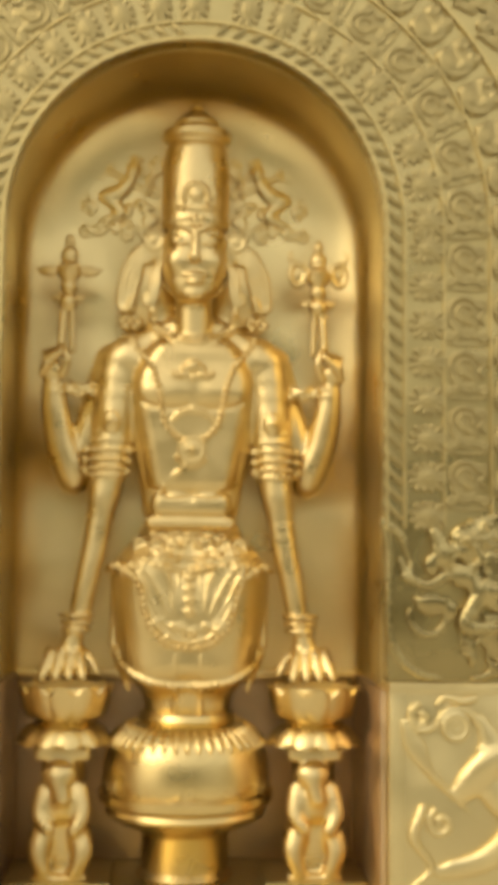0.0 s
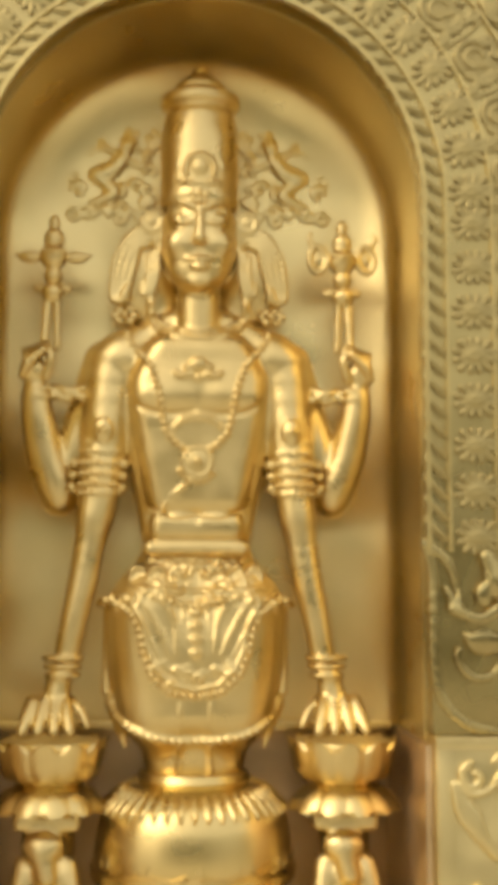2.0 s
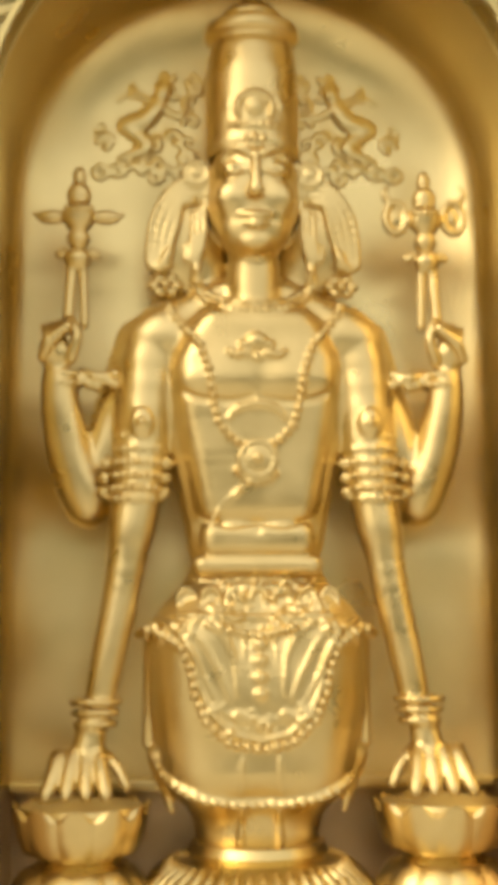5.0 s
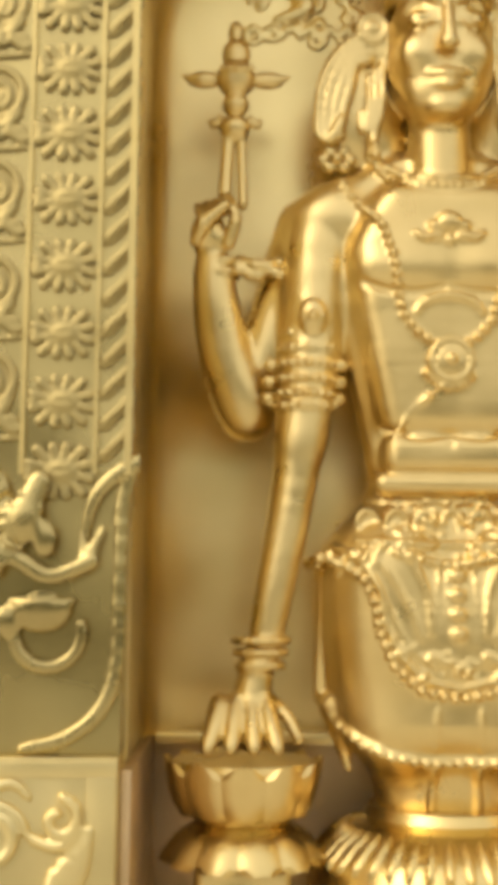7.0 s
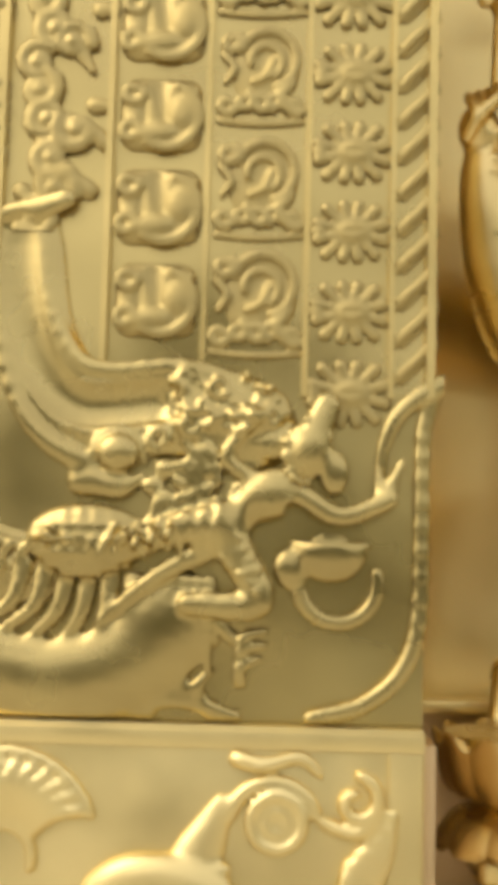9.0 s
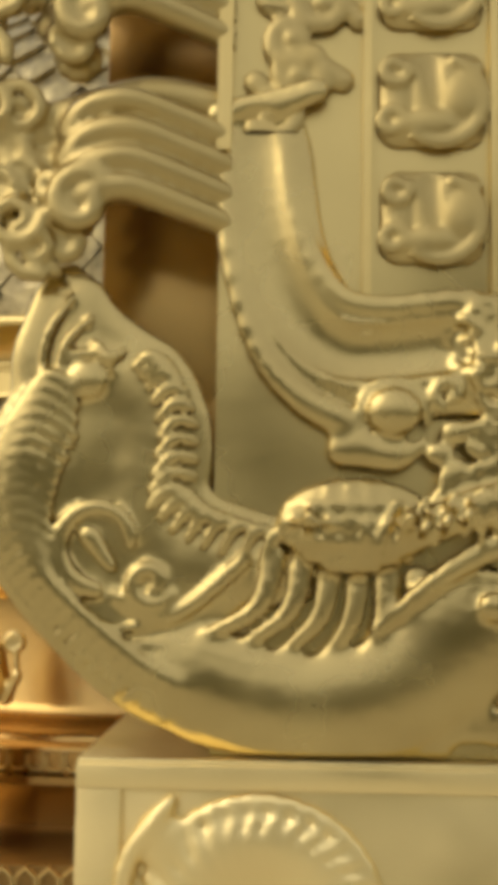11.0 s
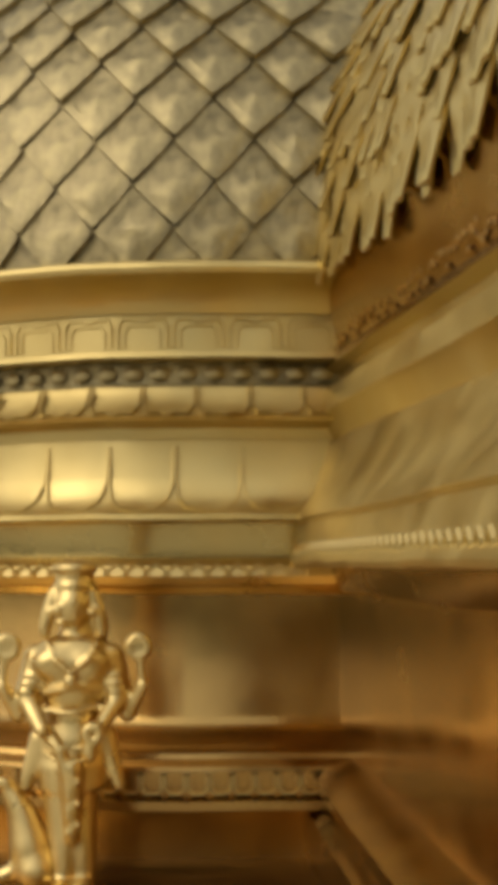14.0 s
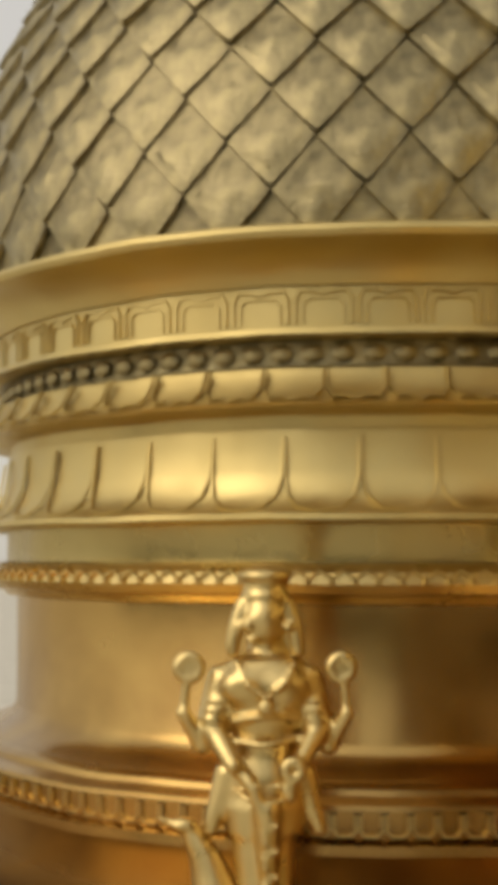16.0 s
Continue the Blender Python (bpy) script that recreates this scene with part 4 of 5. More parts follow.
        # front arms, hands down on the stands
        c.path([(x(0.176), C - 0.005, 1.955), (x(0.187), C - 0.022, 1.80), (x(0.198), C - 0.032, 1.675), (x(0.206), C - 0.038, 1.618)], 0.045, 0.030, 0.014)
        c.path([(x(0.205), C - 0.038, 1.622), (x(0.221), C - 0.045, 1.52), (x(0.239), C - 0.052, 1.43), (x(0.254), C - 0.055, 1.345)], 0.030, 0.0205, 0.010)
        for z, w in ((1.792, 0.041), (1.770, 0.043), (1.748, 0.045), (1.726, 0.046), (1.705, 0.045), (1.688, 0.041)):
            cx, cy = 0.176 + (1.955 - z) * 0.088, C - 0.005 - (1.955 - z) * 0.098
            c.beads([(x(cx - w), cy - 0.006, z), (x(cx - w * 0.72), cy - w * 0.72, z), (x(cx), cy - w, z), (x(cx + w * 0.72), cy - w * 0.72, z), (x(cx + w), cy - 0.006, z)], 0.0060, 0.0125, 0.002)
        c.ball((x(0.187), C - 0.064, 1.812), (0.019, 0.010, 0.026), 0.004).ball((x(0.187), C - 0.072, 1.812), 0.008, 0.002)
        for k in range(3):
            c.ball((x(0.146 + 0.002 * k), C - 0.036, 1.748 - 0.024 * k), 0.0105, 0.003).ball((x(0.244 + 0.002 * k), C - 0.036, 1.748 - 0.024 * k), 0.0105, 0.003)
        for z, r in ((1.368, 0.036), (1.352, 0.033), (1.335, 0.029)):
            cx, cy = 0.2565, C - 0.054
            c.path([(x(cx + r * math.cos(t)), cy + 0.85 * r * math.sin(t), z) for t in [2 * math.pi * i / 14 for i in range(15)]], 0.0055, 0.0055, 0.002)
        c.limb((x(0.258), C - 0.055, 1.345), (x(0.270), C - 0.058, 1.285), 0.021, 0.027, 0.01)
        for k in range(4):
            fx = 0.250 + 0.020 * k
            c.path([(x(fx), C - 0.068, 1.288), (x(fx + 0.004 * (k - 1.5)), C - 0.094, 1.262), (x(fx + 0.010 * (k - 1.5)), C - 0.116, 1.232)], 0.0125, 0.0085, 0.007)
        c.path([(x(0.25), C - 0.05, 1.295), (x(0.222), C - 0.07, 1.270), (x(0.206), C - 0.082, 1.240)], 0.0095, 0.007, 0.003)
        # rear arms, raised
        c.limb((x(0.190), C + 0.030, 1.965), (x(0.276), C + 0.020, 1.700), 0.046, 0.036, 0.015)
        c.path([(x(0.276), C + 0.018, 1.688), (x(0.306), C + 0.006, 1.765), (x(0.322), C - 0.006, 1.84), (x(0.328), C - 0.012, 1.905)], 0.041, 0.0235, 0.012)
        for dz, r in ((0.0, 0.028), (0.016, 0.026)):
            c.path([(x(0.318 + r * math.cos(t)), C - 0.008 + r * math.sin(t), 1.885 + dz) for t in [2 * math.pi * i / 12 for i in range(13)]], 0.005, 0.005, 0.002)
        c.ball((x(0.334), C - 0.022, 1.940), (0.026, 0.020, 0.034), 0.008)
        for k in range(4):
            c.path([(x(0.352 - 0.006 * k), C - 0.038, 1.925 + 0.012 * k), (x(0.342 - 0.010 * k), C - 0.048, 1.950 + 0.008 * k), (x(0.350 - 0.013 * k), C - 0.034, 1.978 + 0.004 * k)], 0.0085, 0.006, 0.003)
        c.path([(x(0.306), C - 0.030, 1.925), (x(0.296), C - 0.036, 1.96), (x(0.305), C - 0.03, 1.992)], 0.010, 0.007, 0.003)
        c.path([(x(0.232), C - 0.006, 1.905), (x(0.262), C - 0.022, 1.895), (x(0.290), C - 0.01, 1.908)], 0.009, 0.007, 0.004)
        for k in range(5):
            c.ball((x(0.236 + 0.013 * k), C - 0.018, 1.885 + 0.006 * math.sin(k * 2.0)), 0.0095, 0.003)
        # emblem on its two stems
        c.limb((x(0.313), C - 0.025, 1.975), (x(0.307), C - 0.02, 2.085), 0.0095, 0.0095, 0.003).limb((x(0.285), C - 0.02, 1.985), (x(0.288), C - 0.02, 2.085), 0.0075, 0.0075, 0.003)
        c.ball((x(0.298), C - 0.02, 2.10), (0.022, 0.018, 0.020), 0.004).ball((x(0.297), C - 0.02, 2.135), (0.020, 0.018, 0.018), 0.004)
        c.ball((x(0.297), C - 0.022, 2.175), (0.028, 0.022, 0.030), 0.004).ball((x(0.297), C - 0.020, 2.212), (0.021, 0.017, 0.024), 0.004).ball((x(0.297), C - 0.018, 2.245), (0.012, 0.012, 0.020), 0.003)
        for k in (-1, 1):
            if s < 0:
                c.ball((x(0.297 + 0.046 * k), C - 0.018, 2.174), (0.026, 0.010, 0.013), 0.003).limb((x(0.297 + 0.06 * k), C - 0.018, 2.174), (x(0.297 + 0.078 * k), C - 0.018, 2.180), 0.006, 0.003, 0.003)
            else:
                c.path([(x(0.297 + (0.050 + 0.018 * math.cos(t)) * k), C - 0.018, 2.180 + 0.028 * math.sin(t)) for t in [2 * math.pi * i / 14 for i in range(15)]], 0.0065, 0.0065, 0.003)
                c.ball((x(0.297 + 0.050 * k), C - 0.014, 2.180), (0.013, 0.008, 0.022), 0.003)
                c.path([(x(0.297 + 0.058 * k), C - 0.018, 2.205), (x(0.297 + 0.070 * k), C - 0.02, 2.222), (x(0.297 + 0.062 * k), C - 0.018, 2.238)], 0.006, 0.003, 0.003)
            c.path([(x(0.297 + 0.022 * k), C - 0.018, 2.115), (x(0.297 + 0.030 * k), C - 0.018, 2.105), (x(0.297 + 0.036 * k), C - 0.016, 2.112)], 0.006, 0.004, 0.003)
        c.beads([(x(0.275), C - 0.038, 2.185), (x(0.297), C - 0.046, 2.180), (x(0.319), C - 0.038, 2.185)], 0.0055, 0.011, 0.002)
    # necklaces, laid on the chest
    def drape(pts, lift=0.003):
        return [c.front(X + u, z, lift) for u, z in pts]
    n1 = [(0.095 * math.cos(a), 2.060 + 0.056 * math.sin(a)) for a in [math.pi * (1 + i / 16) for i in range(17)]]
    half = [(0.150, 2.032), (0.136, 1.995), (0.114, 1.966), (0.093, 1.938), (0.077, 1.890), (0.070, 1.842), (0.060, 1.806), (0.040, 1.783), (0.022, 1.772)]
    n2 = [(-u, z) for u, z in half] + [(u, z) for u, z in half[::-1]]
    lines = []
    for a, b in zip(n2, n2[1:]):
        lines += [(a[0] + (b[0] - a[0]) * t, a[1] + (b[1] - a[1]) * t) for t in (0, 0.33, 0.67)]
    inner, beaded, long = drape([(u, z + 0.010) for u, z in n1]), drape([(u * 1.02, z - 0.006) for u, z in n1], 0.004), drape(lines + [n2[-1]], 0.004)
    c.path(inner, 0.0048, 0.0048, 0.003)
    c.beads(beaded, 0.0058, 0.0115, 0.002)
    c.beads(long, 0.0064, 0.0150, 0.001)
    px, py, pz = c.front(X, 1.748, 0.004)
    c.ball((px, py, pz), (0.026, 0.012, 0.026), 0.003)
    for r in (0.028, 0.016):
        c.path([(px + r * math.cos(t), py - 0.006, pz + r * math.sin(t)) for t in [2 * math.pi * i / 18 for i in range(19)]], 0.005, 0.005, 0.002)
    c.ball((px, py - 0.010, pz), 0.008, 0.002)
    c.beads([(px - 0.032, py, pz - 0.018), (px - 0.018, py - 0.003, pz - 0.034), (px, py - 0.004, pz - 0.040), (px + 0.018, py - 0.003, pz - 0.034), (px + 0.032, py, pz - 0.018)], 0.006, 0.0125)
    px, py, pz = c.front(X, 1.936, 0.002)
    for k in range(5):
        a = radians(180 + 45 * k)
        c.ball((px + 0.022 * math.cos(a), py, pz + 0.020 * math.sin(a)), 0.0078, 0.003)
    c.ball((px, py, pz + 0.006), (0.018, 0.010, 0.016), 0.003)
    for sg in (-1, 1):
        c.path(drape([(sg * 0.024, 1.922), (sg * 0.036, 1.918), (sg * 0.046, 1.926)], 0.002), 0.0055, 0.004, 0.002)
    c.path(drape([(0.048 * math.cos(a), 1.806 + 0.034 * math.sin(a)) for a in [math.pi * (0.1 + 0.8 * i / 8) for i in range(9)]], 0.0), 0.0045, 0.0045, 0.003)
    c.path(drape([(-0.010, 1.712), (-0.04, 1.690), (-0.062, 1.668), (-0.078, 1.640)], 0.0), 0.003, 0.003, 0.002)
    # belt, hip drapery, loops and hem, laid on the robe
    us = [-0.15 + 0.02 * i for i in range(16)]
    for z in (1.556, 1.496):
        c.path(drape([(u, z + 0.3 * u * u) for u in us if abs(u) < (0.115 if z > 1.54 else 0.15)], 0.001), 0.0048, 0.0048, 0.003)
    for i in range(-3, 4):
        u = 0.038 * i
        px, py, pz = c.front(X + u, 1.526, 0.001)
        c.ball((px, py + 0.002, pz), (0.014, 0.006, 0.017), 0.004)
        c.path([(px + 0.014 * math.cos(t), py - 0.004, pz + 0.017 * math.sin(t)) for t in [2 * math.pi * j / 10 for j in range(11)]], 0.0036, 0.0036, 0.002)
    tassel = drape([(u, 1.484 - 0.014 * math.cos(u * 22)) for u in [-0.06 + 0.012 * i for i in range(11)]], 0.003)
    c.beads(tassel, 0.006, 0.0125)
    loop = [(-0.176, 1.482), (-0.150, 1.470), (-0.124, 1.452), (-0.110, 1.420), (-0.102, 1.380), (-0.084, 1.338), (-0.048, 1.306), (0, 1.296)]
    loop = loop + [(-u, z) for u, z in loop[-2::-1]]
    fine = []
    for a, b in zip(loop, loop[1:]):
        fine += [(a[0] + (b[0] - a[0]) * t, a[1] + (b[1] - a[1]) * t) for t in (0, 0.5)]
    fine.append(loop[-1])
    apron = drape([(u * 0.55, 1.40 + (z - 1.40) * 0.55) for u, z in fine], 0.0)
    string, cord = drape(fine, 0.005), drape([(u * 0.92, z + 0.014) for u, z in fine], 0.002)
    c.path(cord, 0.0045, 0.0045, 0.003)
    c.beads(string, 0.0066, 0.0150, 0.001)
    folds = []
    for sg in (-1, 1):
        folds.append((drape([(sg * u, z) for u, z in ((0.085, 1.488), (0.056, 1.468), (0.040, 1.430), (0.036, 1.38))], 0.002), 0.0062))
        folds.append((drape([(sg * u, z) for u, z in ((0.108, 1.480), (0.086, 1.455), (0.062, 1.41), (0.048, 1.372))], 0.002), 0.005))
        folds.append((drape([(sg * u, z) for u, z in ((0.122, 1.468), (0.104, 1.44), (0.080, 1.39), (0.058, 1.352))], 0.002), 0.0045))
        for k in range(4):
            u = 0.098 + 0.016 * k
            folds.append((drape([(sg * u, 1.494 - 0.005 * k), (sg * (u + 0.008), 1.482 - 0.004 * k), (sg * (u + 0.012), 1.466 - 0.004 * k)], 0.002), 0.0065))
    for k in range(-3, 4):
        folds.append((drape([(0.022 * k + 0.010 * math.cos(a), 1.348 + 0.0022 * k * k + 0.010 * math.sin(a)) for a in [math.pi * (1.1 + 0.8 * i / 5) for i in range(6)]], 0.001), 0.004))
    for k in range(-2, 3):
        folds.append((drape([(0.012 * k, 1.365), (0.013 * k, 1.42), (0.011 * k, 1.475)], 0.0), 0.0036))
    for pts, r in folds:
        c.path([(x, y + 0.002, z) for x, y, z in pts], r * 0.72, r * 0.55, 0.003)
    # chased curls on the belt and on the hip cloth
    rg = random.Random(3)
    for i in range(46):
        u, z = rg.uniform(-0.135, 0.135), rg.uniform(1.478, 1.552)
        if abs(u) < 0.10 + (1.552 - z) * 0.5:
            a0, r0 = rg.uniform(0, 360), rg.uniform(0.006, 0.011)
            c.path(drape([(u + r0 * math.cos(radians(a0 + 45 * k)), z + r0 * 0.8 * math.sin(radians(a0 + 45 * k))) for k in range(7)], -0.0005), 0.0036, 0.0030, 0.001)
    for i in range(16):
        u, z = rg.uniform(-0.078, 0.078), rg.uniform(1.318, 1.352)
        if abs(u) < 0.04 + (z - 1.318) * 1.2:
            a0 = rg.uniform(0, 360)
            c.path(drape([(u + 0.008 * math.cos(radians(a0 + 45 * k)), z + 0.006 * math.sin(radians(a0 + 45 * k))) for k in range(7)], -0.0005), 0.0034, 0.0028, 0.001)
    for z in (1.455, 1.43, 1.405, 1.38):
        c.ball(c.front(X, z, 0.0), (0.011, 0.006, 0.009), 0.002)
    for sg in (-1, 1):
        c.path(drape([(sg * 0.029, 1.288), (sg * 0.029, 1.26), (sg * 0.030, 1.230)], 0.0), 0.003, 0.003, 0.002)
    hem = [(-0.172, 1.288), (-0.150, 1.258), (-0.120, 1.236), (-0.085, 1.224), (-0.040, 1.217), (0, 1.216)]
    hem = hem + [(-u, z) for u, z in hem[-2::-1]]
    fine = []
    for a, b in zip(hem, hem[1:]):
        fine += [(a[0] + (b[0] - a[0]) * t, a[1] + (b[1] - a[1]) * t) for t in (0, 0.5)]
    skirt = drape(fine + [hem[-1]], 0.002)
    c.path(skirt, 0.0065, 0.0065, 0.004)
    c.beads([(x, y - 0.005, z - 0.004) for x, y, z in skirt], 0.0068, 0.0150, 0.001)
    for sg in (-1, 1):
        c.beads([(X + sg * 0.15, C - 0.060, 1.488), (X + sg * 0.178, C - 0.05, 1.478), (X + sg * 0.195, C - 0.015, 1.470)], 0.0085, 0.015)
        c.limb((X + sg * 0.170, C - 0.035, 1.46), (X + sg * 0.176, C - 0.02, 1.30), 0.012, 0.008, 0.006)
        c.path(drape([(sg * 0.029, 1.206), (sg * 0.029, 1.185), (sg * 0.030, 1.165), (sg * 0.030, 1.148)], 0.001), 0.0045, 0.0045, 0.003)
        c.limb((X + sg * 0.158, C - 0.03, 1.28), (X + sg * 0.136, C - 0.03, 1.196), 0.018, 0.005, 0.01)
    return c.mesh("statue", STATUE)


statue = tagged(new("statue", deity()), "polished gold four-armed standing statue with tall crown and beaded necklaces", "statue")

# ---- round pedestal under the statue ----
pedestal = tagged(new("pedestal"), "turned gold pedestal with a ribbed bell and moulded rings", "pedestal")
PC = (AXIS, 2.855)
prof = [(0.10, 0.773), (0.112, 0.785), (0.100, 0.80), (0.100, 0.872), (0.112, 0.888), (0.15, 0.900), (0.180, 0.918), (0.186, 0.928), (0.182, 0.938), (0.200, 0.952), (0.202, 0.970), (0.190, 0.980),
        (0.192, 0.990), (0.192, 1.01), (0.187, 1.05), (0.178, 1.085), (0.160, 1.105), (0.122, 1.116), (0.106, 1.122), (0.112, 1.134), (0.106, 1.147), (0.02, 1.147)]
part("bell", lathe(bmesh.new(), prof, *PC, steps=72), POLISH, pedestal)
for i in range(44):
    a = 2 * math.pi * i / 44
    bm = bmesh.new()
    bmesh.ops.create_uvsphere(bm, u_segments=8, v_segments=6, radius=1.0, matrix=Matrix.Translation((PC[0] + 0.158 * math.cos(a), PC[1] + 0.158 * math.sin(a), 1.098)) @ Matrix.Rotation(a, 4, "Z") @ Matrix.Rotation(radians(42), 4, "Y") @ Matrix.Diagonal((0.036, 0.0105, 0.010, 1)))
    part("rib", bm, POLISH, pedestal)
for i in range(12):
    a = 2 * math.pi * (i + 0.5) / 12
    bm = bmesh.new()
    pts = [Vector((PC[0] + r * math.cos(a + d), PC[1] + r * math.sin(a + d), z)) for d, r, z in ((-0.19, 0.183, 1.05), (-0.19, 0.1915, 0.985), (0.0, 0.192, 0.972), (0.19, 0.1915, 0.985), (0.19, 0.183, 1.05))]
    for p, q in zip(pts, pts[1:]):
        bmesh.ops.create_cone(bm, cap_ends=True, segments=6, radius1=0.0035, radius2=0.0035, depth=(q - p).length, matrix=Matrix.Translation((p + q) / 2) @ (q - p).to_track_quat("Z", "Y").to_matrix().to_4x4())
    part("petal_outline", bm, POLISH, pedestal)


# ---- lotus stands under the hands ----
def lotus_petal(name, w, h, out, drop, mat):
    """A cupped petal: base at the origin, leaning out along -y, its tip at height h (negative: hanging)."""
    bm = bmesh.new()
    rows = []
    for j in range(6):
        t = j / 5
        wd = w * (math.sin(math.pi * (0.25 + 0.48 * t)) if j < 5 else 0.48)
        rows.append([bm.verts.new((wd * u, -out * (t ** drop) + 0.35 * w * u * u, h * t - 0.10 * abs(h) * u * u * t)) for u in (-1, -0.6, 0, 0.6, 1)])
    for p, q in zip(rows, rows[1:]):
        for i in range(4):
            bm.faces.new((p[i], p[i + 1], q[i + 1], q[i]))
    bmesh.ops.recalc_face_normals(bm, faces=bm.faces)
    bmesh.ops.solidify(bm, geom=bm.faces[:], thickness=0.006)
    return mesh_of(name, bm, mat)


UP = lotus_petal("petal", 0.036, 0.072, 0.021, 0.6, STATUE)
DOWN = lotus_petal("lower_petal", 0.034, -0.040, 0.034, 0.6, POLISH)


def carved_leg():
    c = Clay((-0.075, -0.075, 0.775), (0.075, 0.075, 1.085), 0.005)
    c.slab((-0.050, -0.045, 1.045), (0.050, 0.05, 1.078), 0.006)
    c.limb((0, 0.0, 1.05), (0.004, 0.0, 0.80), 0.040, 0.036, 0.01)
    c.ball((-0.004, -0.036, 1.018), (0.034, 0.030, 0.032), 0.008).limb((-0.004, -0.05, 1.005), (0.004, -0.058, 0.965), 0.018, 0.014, 0.008)
    c.path([(-0.03, -0.03, 0.985), (-0.036, -0.045, 0.93), (-0.018, -0.058, 0.90)], 0.017, 0.011, 0.006).path([(0.03, -0.03, 0.985), (0.038, -0.045, 0.93), (0.024, -0.056, 0.895)], 0.017, 0.011, 0.006)
    c.ball((0.0, -0.025, 0.95), (0.034, 0.034, 0.045), 0.012)
    c.path([(-0.028, -0.02, 0.90), (-0.038, -0.04, 0.85), (-0.026, -0.045, 0.795)], 0.022, 0.012, 0.008).path([(0.028, -0.02, 0.90), (0.040, -0.04, 0.85), (0.026, -0.045, 0.795)], 0.022, 0.012, 0.008)
    c.slab((-0.05, -0.055, 0.776), (0.05, 0.05, 0.80), 0.006)
    return c.mesh("leg", STATUE)


stand = tagged(new("lotus_stand"), "gold lotus stand on a carved animal leg", "stand", "lotus stands")
stand.location = (0, 0, 0)
part("leg", carved_leg(), STATUE, stand).scale = (1.25, 1.1, 1.0)
bowl = part("bowl", lathe(bmesh.new(), [(0.045, 1.077), (0.078, 1.085), (0.090, 1.10), (0.070, 1.122), (0.060, 1.130), (0.074, 1.138), (0.086, 1.155), (0.096, 1.185), (0.099, 1.203), (0.094, 1.210), (0.03, 1.218), (0.0, 1.219)], steps=40), POLISH, stand)
for i in range(11):
    a = 2 * math.pi * i / 11
    for nm, me, r, z in (("petal", UP, 0.089, 1.142), ("lower_petal", DOWN, 0.078, 1.122)):
        o = new(nm, me)
        o.parent = bowl
        o.matrix_basis = Matrix.Rotation(a + (0.22 if nm != "petal" else 0), 4, "Z") @ Matrix.Translation((0, -r, z))
bm = bmesh.new()
block(bm, -0.115, 0.115, -0.095, 0.12, 0.773, 0.792, 0.004)
part("base_plate", bm, PALE, stand)
copy_thing(stand, pose(AXIS + 0.290, 2.815, 0))
stand.matrix_basis = pose(AXIS - 0.278, 2.815, 0)

# ---- barrel roof with round ends: body, mouldings, drum ----
CL, CR, CY = -1.215, 2 * AXIS + 1.215, 5.464
PLAN = [(CL, CY, math.cos(a), math.sin(a)) for a in [radians(90 + 180 * i / 56) for i in range(57)]]
PLAN += [(CL + (CR - CL) * i / 48, CY, 0.0, -1.0) for i in range(1, 48)]
PLAN += [(CR, CY, math.cos(a), math.sin(a)) for a in [radians(270 + 180 * i / 32) for i in range(33)]]


def sweep(bm, plan, profile, closed=True):
    def beat(x, y, z):
        return 0.007 * noise.noise((x * 2.6, y * 2.6, z * 5)) + 0.003 * noise.noise((x * 9, y * 9, z * 12))
    rings = []
    for cx, cy, nx, ny in plan:
        rings.append([bm.verts.new((cx + nx * (r + beat(cx + nx, cy + ny, z)), cy + ny * (r + beat(cx + nx, cy + ny, z)), z + 0.6 * beat(cx + ny, cy - nx, 7.0))) for r, z in profile])
    for p, q in list(zip(rings, rings[1:])) + ([(rings[-1], rings[0])] if closed else []):
        for k in range(len(profile) - 1):
            bm.faces.new((p[k], q[k], q[k + 1], p[k + 1]))
    return bm


def on_plan(s, r):
    """Place and outward turn at distance s along the front of the body, 0 where the straight begins, on radius r."""
    if s < 0:
        a = radians(270) + s / r
        return CL + r * math.cos(a), CY + r * math.sin(a), a - radians(270)
    return CL + s, CY - r, 0.0


dome = tagged(new("dome"), "weathered gilded barrel dome with scale plates over petalled mouldings", "dome")


def roof(t):
    """Radius and height of the scaled roof, t radians up from its foot."""
    return 1.0 * math.cos(t - 0.10), 2.095 + 1.14 * math.sin(t - 0.10)


ROOFBODY = part("roof", sweep(bmesh.new(), PLAN, [(0.97, 1.985)] + [(roof(i * 0.08)[0] - 0.004, roof(i * 0.08)[1]) for i in range(20)] + [(0.02, 3.233)]), DOME, dome)
part("rim", sweep(bmesh.new(), PLAN, [(0.96, 1.996), (1.012, 2.000), (1.030, 1.992), (1.034, 1.982), (1.028, 1.972), (1.008, 1.966), (0.985, 1.962), (0.955, 1.945), (0.936, 1.925), (0.926, 1.908), (0.90, 1.905)]), PALE, dome)
frieze = part("frieze", sweep(bmesh.new(), PLAN, [(0.90, 1.908), (0.918, 1.906), (0.918, 1.828), (0.94, 1.824), (0.942, 1.814), (0.90, 1.810)]), PALE, dome)
groove = part("groove", sweep(bmesh.new(), PLAN, [(0.90, 1.813), (0.884, 1.808), (0.884, 1.764), (0.91, 1.760)]), DOME, dome)
small = part("small_cornice", sweep(bmesh.new(), PLAN, [(0.88, 1.762), (0.905, 1.758), (0.915, 1.73), (0.938, 1.70), (0.950, 1.688), (0.944, 1.682), (0.90, 1.680), (0.872, 1.672), (0.868, 1.645)]), PALE, dome)
